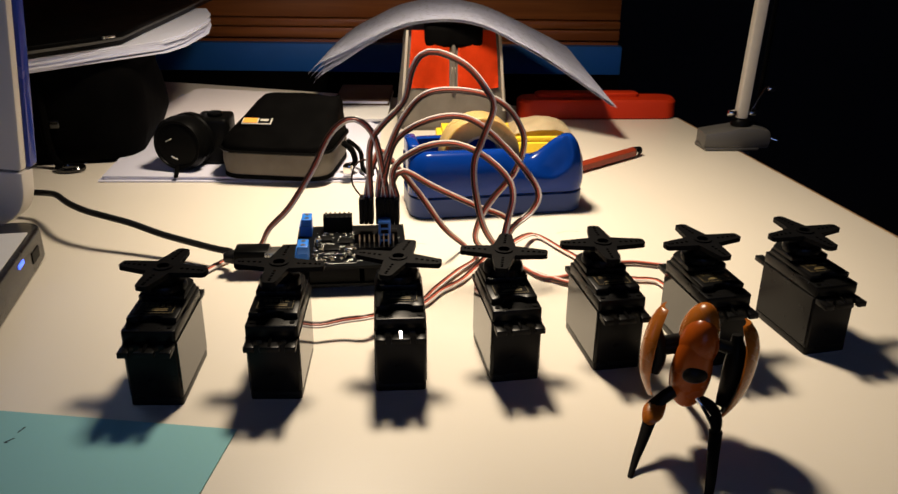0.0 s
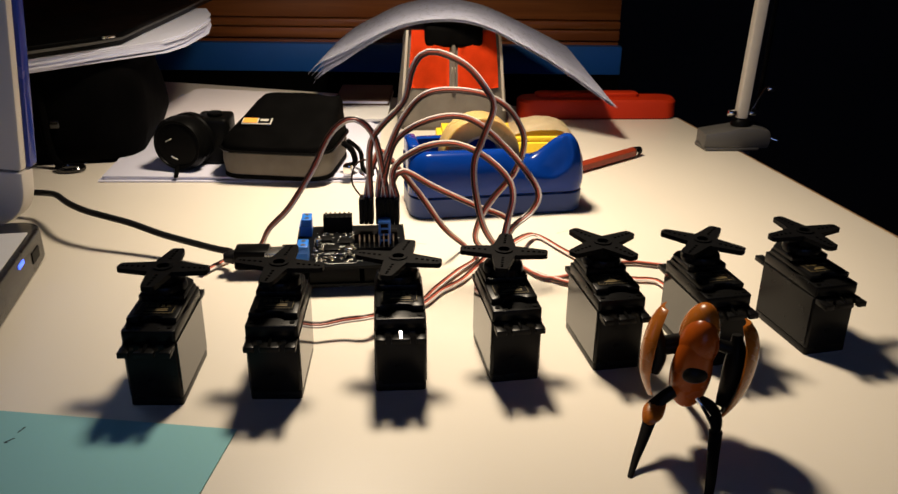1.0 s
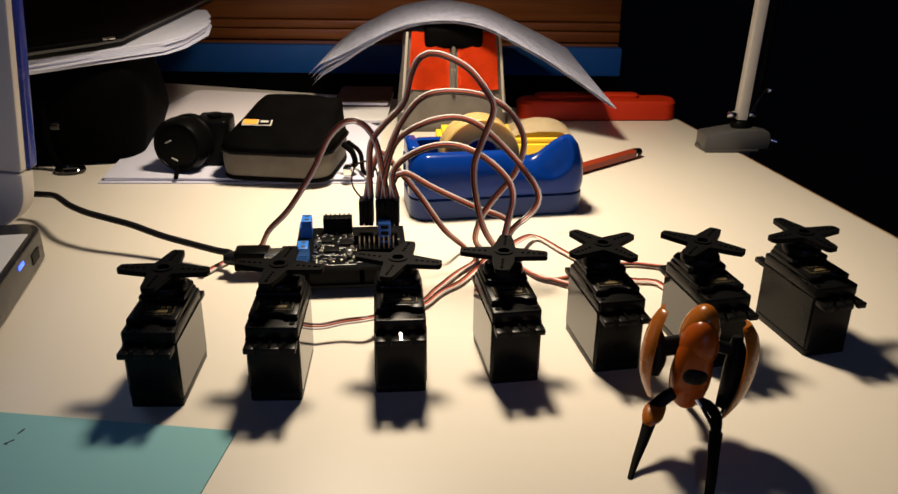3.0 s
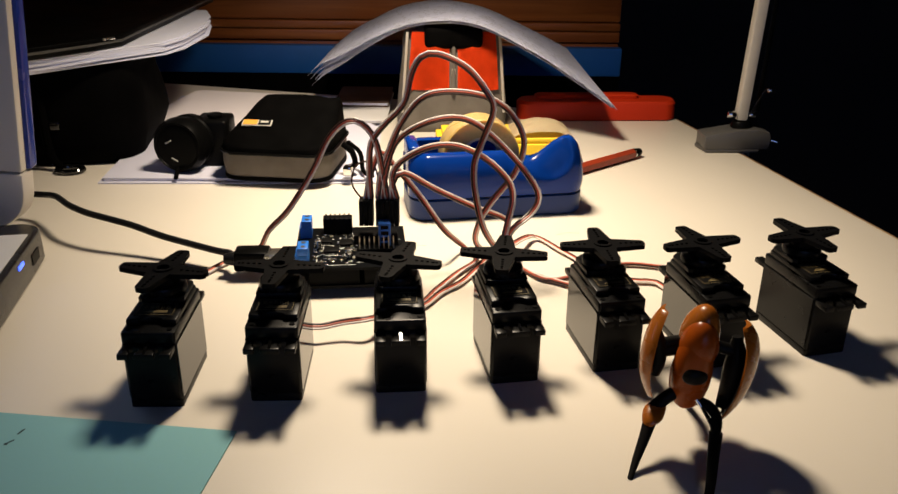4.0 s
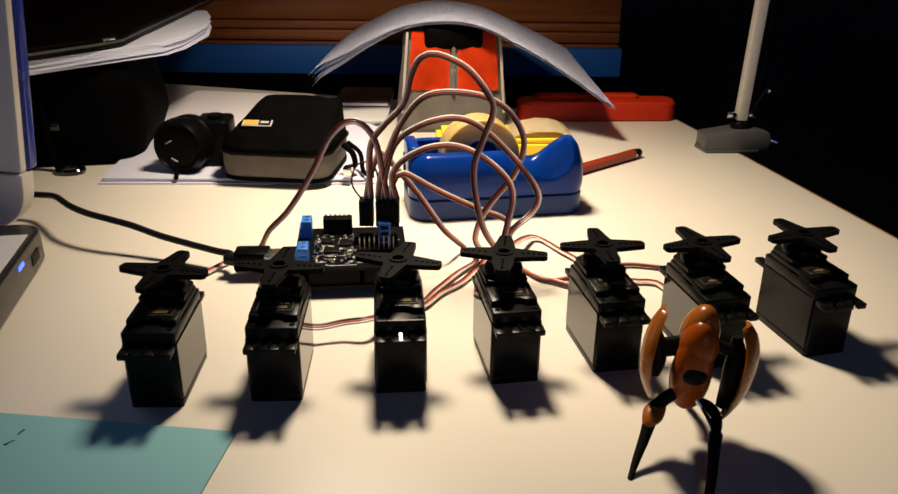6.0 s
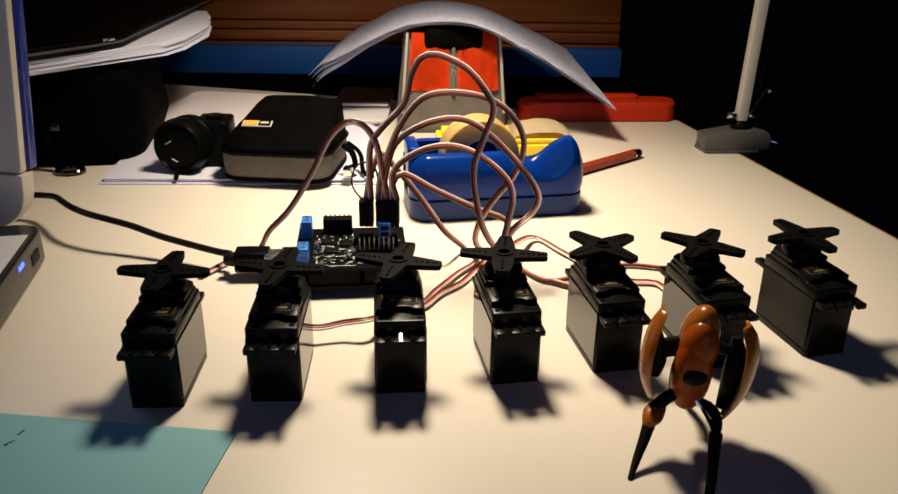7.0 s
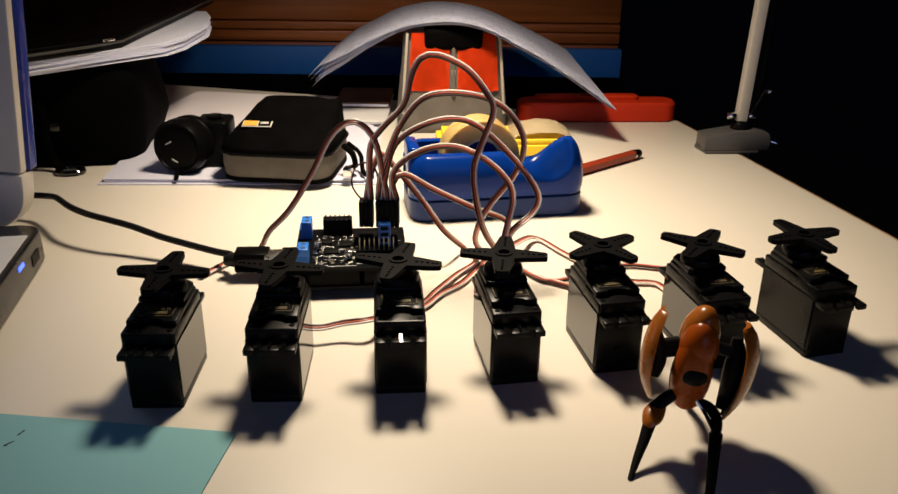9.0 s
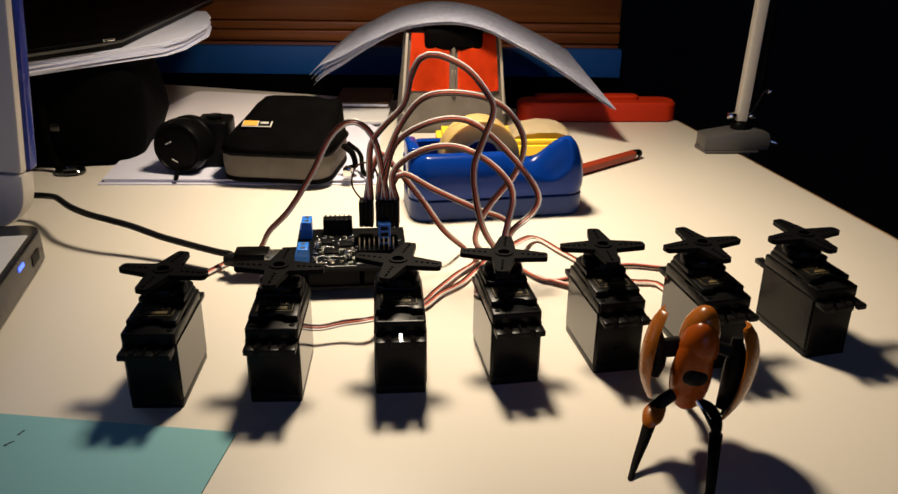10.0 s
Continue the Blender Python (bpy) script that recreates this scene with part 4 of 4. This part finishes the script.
def build_lens():
    c = thing("compact_camera", pose(-.1822, .590, .0036), "small black camera with a round lens on the sheets", "camera")
    part("body", box(-.002, .0225, -.006, .020, 0, .0340, bevel=.003, seg=3), "dark", c)
    face = Vector((-.0090, -.0240, .0198))
    way = Vector((-.16, -.98, .05)).normalized()
    axis = Matrix.Translation(face - way * .0255) @ way.to_track_quat("Z", "Y").to_matrix().to_4x4()
    part("lens_barrel", add_lathe(bmesh.new(), [(.010, 0), (.0186, 0), (.0190, .006), (.0180, .007), (.0180, .015), (.0196, .016), (.0194, .021), (.0170, .0255), (.0160, .0255), (.0154, .0245), (.010, .0235), (.010, 0)], axis, 36), "dark", c)
    part("lens_cap", add_lathe(bmesh.new(), [(.0003, .0250), (.0120, .0252), (.0150, .0246), (.0150, .022), (.0003, .022)], axis, 28), "dark", c, "black lens cap")
    for dx, dz, a in ((-.0055, .0035, 28), (-.0020, -.0090, -22)):
        q = face + Vector((dx, -.0014 - dx * .3, dz))
        part("cap_mark", box(-.0026, .0026, -.0003, .0003, -.0004, .0004, m=Matrix.Translation(q) @ pose(0, 0, 0, 0, -a, -17)), "tag_grey", c, "short pale mark")
    part("top_dial", rod((.012, .004, .0345), (.012, .004, .0368), .0055, seg=18, bevel=.0006), "dark", c)
    part("strap_tab", tube([(-.010, -.024, .004), (-.009, -.030, .002), (-.008, -.036, .0012)], .0016, 8, .002), "black_cloth", c)


build_lens()

# ---- black bag with papers and a tablet on it ----


def build_bag():
    b = thing("black_bag", pose(-.302, .650, 0, 0, 0, 8), "black cloth bag with a strap ring on the desk", "bag")
    spec = ((0, .118, .110, .02), (.004, .130, .124, .028), (.020, .138, .132, .034), (.045, .138, .130, .034), (.062, .132, .124, .032), (.072, .118, .110, .028))
    bm = add_loft(bmesh.new(), [rounded(w, d, r, z, 9) for z, w, d, r in spec])
    bmesh.ops.subdivide_edges(bm, edges=bm.edges[:], cuts=2)
    for v in bm.verts:
        if v.co.z > .002:
            v.co += Vector((.004 * noise.noise(v.co * 26), .004 * noise.noise(v.co * 24 + Vector((5, 0, 0))), .002 * noise.noise(v.co * 30)))
    part("body", bm, "black_cloth", b, smooth=60)
    for x in (-.012, .010):
        part("buckle", box(x - .004, x + .004, -.071, -.067, .030, .036, bevel=.0008), "case_gloss", b)
    part("strap", tube([(.000, -.066, .060), (.004, -.071, .045), (.004, -.071, .025), (.006, -.070, .008), (.012, -.074, .003)], .0030, 8, .004), "black_cloth", b)
    ring = [(.018 + .009 * math.cos(t), -.076 + .0065 * math.sin(t), .0022) for t in [math.tau * i / 14 for i in range(15)]]
    part("ring", tube(ring, .0020, 8, .002), "case_gloss", b, "black strap ring")


build_bag()


def build_stack():
    s = thing("paper_pile", pose(-.279, .660, .0745, 0, 0, 0), "thick pile of white papers lying on the bag", "paper")
    rnd = random.Random(2)
    z = 0.0
    for n in range(7):
        h = .0014
        dx, dy, a = rnd.uniform(-.003, .003), rnd.uniform(-.003, .003), rnd.uniform(-1.0, 1.0)
        out = [(.0640 + dx, -.0280 + dy), (.0705 + dx, .000), (.0715 + dx, .060), (.0640, .105), (.0500, .140), (-.135, .140), (-.135, -.170), (-.060, -.162), (-.0020, -.108 + dy), (.0340 + dx, -.062 + dy)]
        part("sheet", prism([out], z, z + h - .0002, pose(0, 0, 0, 0, 0, a)), "paper", s)
        z += h
    # a tablet on the pile, its outline shaped to fit the camera's view
    t = thing("folder", pose(-.279, .660, .0745 + z + .0003, 0, 0, 0), "dark tablet with a grey rim, outline fitted to the camera's view", "folder")
    out = [(.0432, -.0486), (.0430, -.004), (.0443, .062), (.0448, .119), (.0460, .190), (-.135, .190), (-.135, -.166), (-.060, -.158), (.0008, -.108), (.0296, -.0717)]
    part("shell", prism([out], 0.0, .0085, bevel=.0016), "dark", t)
    rim = [(x * 1.006, y * 1.006) for x, y in out]
    part("rim", prism([rim], .0032, .0052, bevel=.0006), "lamp_grey", t, "grey rim")
    # highlight on the front edge, put in as a small silver bar
    part("glint_bar", box(-.005, .005, -.0010, .0010, .0058, .0078, bevel=.0006, m=Matrix.Translation((.0375, -.0590, 0)) @ pose(0, 0, 0, 0, 0, 57)), "silver", t, "silver bar standing in for a glint on the edge")


build_stack()

# ---- laptop ----


def build_laptop():
    l = thing("laptop", pose(-.2045, .3240, 0, 0, 0, 10.3), "open white laptop with a grey base and blue edge", "laptop")
    base = part("base", prism([[(x, y) for x, y, _ in rounded(.300, .220, .013, 0, 8, -.150, 0)]], .0020, .0205, bevel=.0022), "base_side", l, "dark grey base")
    part("deck", box(-.294, -.0035, -.104, .090,   .0206, .0216, bevel=.0005), "deck", l, "pale deck")
    part("indicator", box(-.0005, .0006,   .056, .064, .0150, .0172), "led", base, "glowing blue light")
    part("port", box(-.0010, .0004,   .078, .090, .008, .014), "dark", base)
    for y in (-.09, .09):
        part("foot", rod((-.02, y, 0), (-.02, y, .0022), .005, seg=12), "dark", l)
    stand = l.matrix_basis.inverted() @ Matrix.Translation((-.2350, .4420, .0120)) @ pose(0, 0, 0, -2, 5.0, 0)
    up = Matrix(((1, 0, 0, 0), (0, 0, -1, 0), (0, 1, 0, 0), (0, 0, 0, 1)))

    def upright(x1, z0, z1, r, y0, y1):
        arc = [(x1 - r + r * math.cos(radians(a)), z0 + r - r * math.sin(radians(a))) for a in range(0, 91, 10)]
        return prism([[(x1, z1)] + arc + [(-.30, z0), (-.30, z1)]], -y1, -y0, up, bevel=.0018)
    part("hinge_cover", upright(-.0022, .0, .0335, .022, -.0060, .0080), "shell_white", l, "rounded white hinge cover").matrix_basis = stand
    part("screen_lid", upright(-.0028, .0338, .215, .002, -.0050, .0020), "shell_white", l, "white screen frame").matrix_basis = stand
    part("display", box(-.280, -.034, -.0056, -.0051, .048, .205), "display", l, "unseen glowing panel added as bluish fill").matrix_basis = stand
    part("lid_edge", upright(-.0010, .0340, .214, .002, .0022, .0110), "shell_blue", l, "blue lacquered lid edge").matrix_basis = stand


build_laptop()

# ---- turquoise card ----
card = thing("turquoise_card", pose(0, 0, 0), "turquoise card with ink marks lying on the desk", "card")
part("card", prism([[(-.0810, .2683), (-.178, .2790), (-.290, .2900), (-.300, .130), (-.0965, .1300)]], .0003, .0009), "cyan", card)
bm = bmesh.new()
for a, b in (((-.1636, .2646), (-.1624, .2682)), ((-.1657, .2583), (-.1631, .2612)), ((-.1657, .2583), (-.1644, .2584))):
    a, b = Vector((*a, .00095)), Vector((*b, .00095))
    s = (b - a).normalized().cross(Vector((0, 0, 1))) * .0004
    bm.faces.new([bm.verts.new(q) for q in (a - s, b - s, b + s, a + s)])
part("ink_marks", bm, "pen_ink", card, "short dark pen strokes")

# ---- toy figure ----


def build_figure():
    bm = bmesh.new()

    def egg(c, rx, ry, rz, m, turn=Matrix(), seg=28):
        n0 = len(bm.faces)
        r = bmesh.ops.create_uvsphere(bm, u_segments=seg, v_segments=18, radius=1.0)["verts"]
        for v in r:
            z = v.co.z
            k = 1.0 - 0.18 * z if z < 0 else 1.0 - 0.12 * z
            v.co = Matrix.Translation(c) @ turn @ Vector((v.co.x * rx * k, v.co.y * ry * k, z * rz))
        bm.faces.ensure_lookup_table()
        mark(bm, n0, m)

    def limb(points, radius, m, seg=10):
        n0 = len(bm.faces)
        add_tube(bm, smooth_path(points, .0012), radius, seg)
        bm.faces.ensure_lookup_table()
        mark(bm, n0, m)

    X, Y = 0.0820, 0.2420
    egg(Vector((X - .0003, Y, .0475)), .0066, .0072, .0160, 0, pose(0, 0, 0, 6, 3, 0))
    egg(Vector((X + .0022, Y + .0045, .0592)), .0062, .0075, .0104, 1, pose(0, 0, 0, 12, 6, 0))
    egg(Vector((X + .0012, Y + .0004, .0572)), .0062, .0072, .0086, 0, pose(0, 0, 0, 8, 5, 0))
    egg(Vector((X - .0010, Y - .0062, .0482)), .0041, .0022, .0031, 2)
    egg(Vector((X + .0050, Y + .013, .0500)), .0070, .0055, .0090, 2)

    def shell(pts, width, thick, lean, m, m2, inward):
        line = smooth_path(pts, .0015)
        n0 = len(bm.faces)
        rings = []
        for i, c in enumerate(line):
            u = i / (len(line) - 1)
            k = max(.12, math.sin(math.pi * min(1, max(0, .06 + .90 * u))) ** .55)
            rings.append([bm.verts.new(c + Vector((thick * k * math.cos(t) + inward * .0016 * (math.sin(t)) ** 2 + lean * width * k * math.sin(t), width * k * math.sin(t), 0))) for t in [math.tau * j / 16 for j in range(16)]])
        for a, b in zip(rings, rings[1:]):
            for j in range(16):
                bm.faces.new((a[j - 1], a[j], b[j], b[j - 1]))
        bm.faces.new(rings[0][::-1])
        bm.faces.new(rings[-1])
        bm.faces.ensure_lookup_table()
        mark(bm, n0, m)
        for i in range(len(line) - 1):
            for j in range(16):
                if math.cos(math.tau * (j - .5) / 16) * inward > 0.45:
                    bm.faces[n0 + i * 16 + j].material_index = m2
    shell([(X - .0120, Y + .002, .0690), (X - .0146, Y + .001, .0635), (X - .0163, Y, .0555), (X - .0164, Y, .0460), (X - .0140, Y, .0370)], .0078, .0016, .14, 1, 2, 1)
    shell([(X + .0170, Y + .002, .0632), (X + .0193, Y + .001, .0572), (X + .0193, Y, .0490), (X + .0176, Y, .0390), (X + .0130, Y, .0284)], .0078, .0022, .43, 1, 2, -1)
    limb([(X - .0135, Y + .004, .0590), (X - .0115, Y + .004, .0540), (X - .0110, Y + .004, .0485), (X - .0125, Y + .004, .0435)], .0028, 2)
    limb([(X + .0150, Y + .005, .0570), (X + .0156, Y + .004, .0490), (X + .0148, Y + .003, .0400), (X + .0118, Y + .002, .0310)], lambda u: .0016 + .0024 * math.sin(math.pi * u), 2)
    limb([(X - .0150, Y + .004, .0535), (X, Y + .006, .0545), (X + .0165, Y + .004, .0515)], .0022, 2)
    limb([(X - .012, Y + .004, .052), (X - .004, Y + .005, .0525)], .0026, 2)
    # hind legs and the fore leg
    limb([(X - .0050, Y - .001, .0390), (X - .0090, Y - .002, .0365), (X - .0122, Y - .001, .0320)], lambda u: .0022, 2)
    limb([(X - .0096, Y - .0015, .0345), (X - .0116, Y - .0015, .0308), (X - .0130, Y - .001, .0262)], lambda u: .0022 + .0014 * math.sin(math.pi * u), 1)
    limb([(X - .0124, Y - .001, .0272), (X - .0136, Y, .0180), (X - .0150, Y + .001, .0090), (X - .0162, Y + .0015, .0004)], lambda u: .0023 - .0013 * u, 2)
    limb([(X + .0020, Y - .004, .0375), (X + .0055, Y - .006, .0355), (X + .0080, Y - .007, .0300), (X + .0085, Y - .007, .0255)], lambda u: .0016 + .0010 * math.sin(math.pi * min(1, u * 1.1)), 2)
    limb([(X + .0085, Y - .007, .0265), (X + .0088, Y - .0075, .0160), (X + .0092, Y - .008, .0070), (X + .0093, Y - .0080, .0004)], lambda u: .0023 - .0007 * u, 2)
    limb([(X + .0010, Y - .0050, .0385), (X + .0030, Y - .0070, .0360), (X + .0050, Y - .0085, .0335)], lambda u: .0008, 3)
    # upper points scaled away from the camera's eye, so the outline in view stays
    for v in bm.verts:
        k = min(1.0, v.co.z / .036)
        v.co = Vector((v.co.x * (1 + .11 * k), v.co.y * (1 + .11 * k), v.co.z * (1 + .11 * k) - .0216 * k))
    limb([(X + .0100, Y + .038, .022), (X + .0130, Y + .046, .016), (X + .0150, Y + .053, .0004)], lambda u: .0026 - .0013 * u, 2)
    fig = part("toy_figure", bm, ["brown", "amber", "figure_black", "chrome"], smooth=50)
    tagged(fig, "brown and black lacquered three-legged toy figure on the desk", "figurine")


build_figure()

# ---- moving parts ----
# one turn of the cycle for each horn: seconds and degrees in the desk's plane
CYCLE = 2.0
SWEEP_A = [(0.0, -10), (0.1, -3), (0.2, 16), (0.3, 35), (0.4, 52), (0.5, 68), (0.6, 80), (0.7, 86), (0.8, 87.5), (1.4, 86.5), (1.5, 79), (1.6, 57), (1.7, 38), (1.8, 18), (1.9, -6)]
SWEEP_B = [(0.0, -3), (0.1, 4), (0.2, 16), (0.3, 34), (0.4, 52), (0.5, 66), (0.6, 76), (0.7, 81), (0.8, 82.5), (1.4, 81.5), (1.5, 72), (1.6, 55), (1.7, 36), (1.8, 18), (1.9, 1)]
SWEEP_C = [(0.0, 76), (0.1, 60), (0.2, 45), (0.3, 30), (0.4, 18), (0.5, 18.5), (0.6, 26), (0.7, 36), (0.8, 53), (0.9, 66), (1.0, 77), (1.1, 78), (1.9, 78)]
SWEEP_D = [(0.0, 84), (0.1, 75), (0.2, 57), (0.3, 42), (0.4, 19), (0.5, 17), (0.6, 28), (0.7, 42), (0.8, 61), (0.9, 77), (1.0, 84), (1.9, 84.5)]
SWEEP_E = [(0.0, 95), (0.4, 95), (0.5, 90), (0.6, 81), (0.7, 68), (0.8, 53), (0.9, 39), (1.0, 38), (1.1, 50), (1.2, 67), (1.3, 85), (1.4, 95), (1.9, 95)]
SWEEP_F = [(0.0, 108), (0.4, 108), (0.5, 104), (0.6, 94), (0.7, 82), (0.8, 67), (0.9, 57), (1.0, 56), (1.1, 67), (1.2, 84), (1.3, 96), (1.4, 108), (1.9, 108)]
SWEEP_G = [(0.0, 20)]
SWEEPS = [SWEEP_A, SWEEP_B, SWEEP_C, SWEEP_D, SWEEP_E, SWEEP_F, SWEEP_G]


def motions():
    for horn, sweep, (x, y, turn) in zip(horns, SWEEPS, SERVOS):
        rows = [(k * CYCLE + t, a) for k in range(6) for t, a in sweep if k * CYCLE + t <= 10.0]
        if rows[-1][0] < 10.0:
            rows.append((10.0, rows[-1][1]))
        walk(horn, [(t, pose(0, SPLINE, 0, 0, 0, a - turn)) for t, a in rows])


motions()
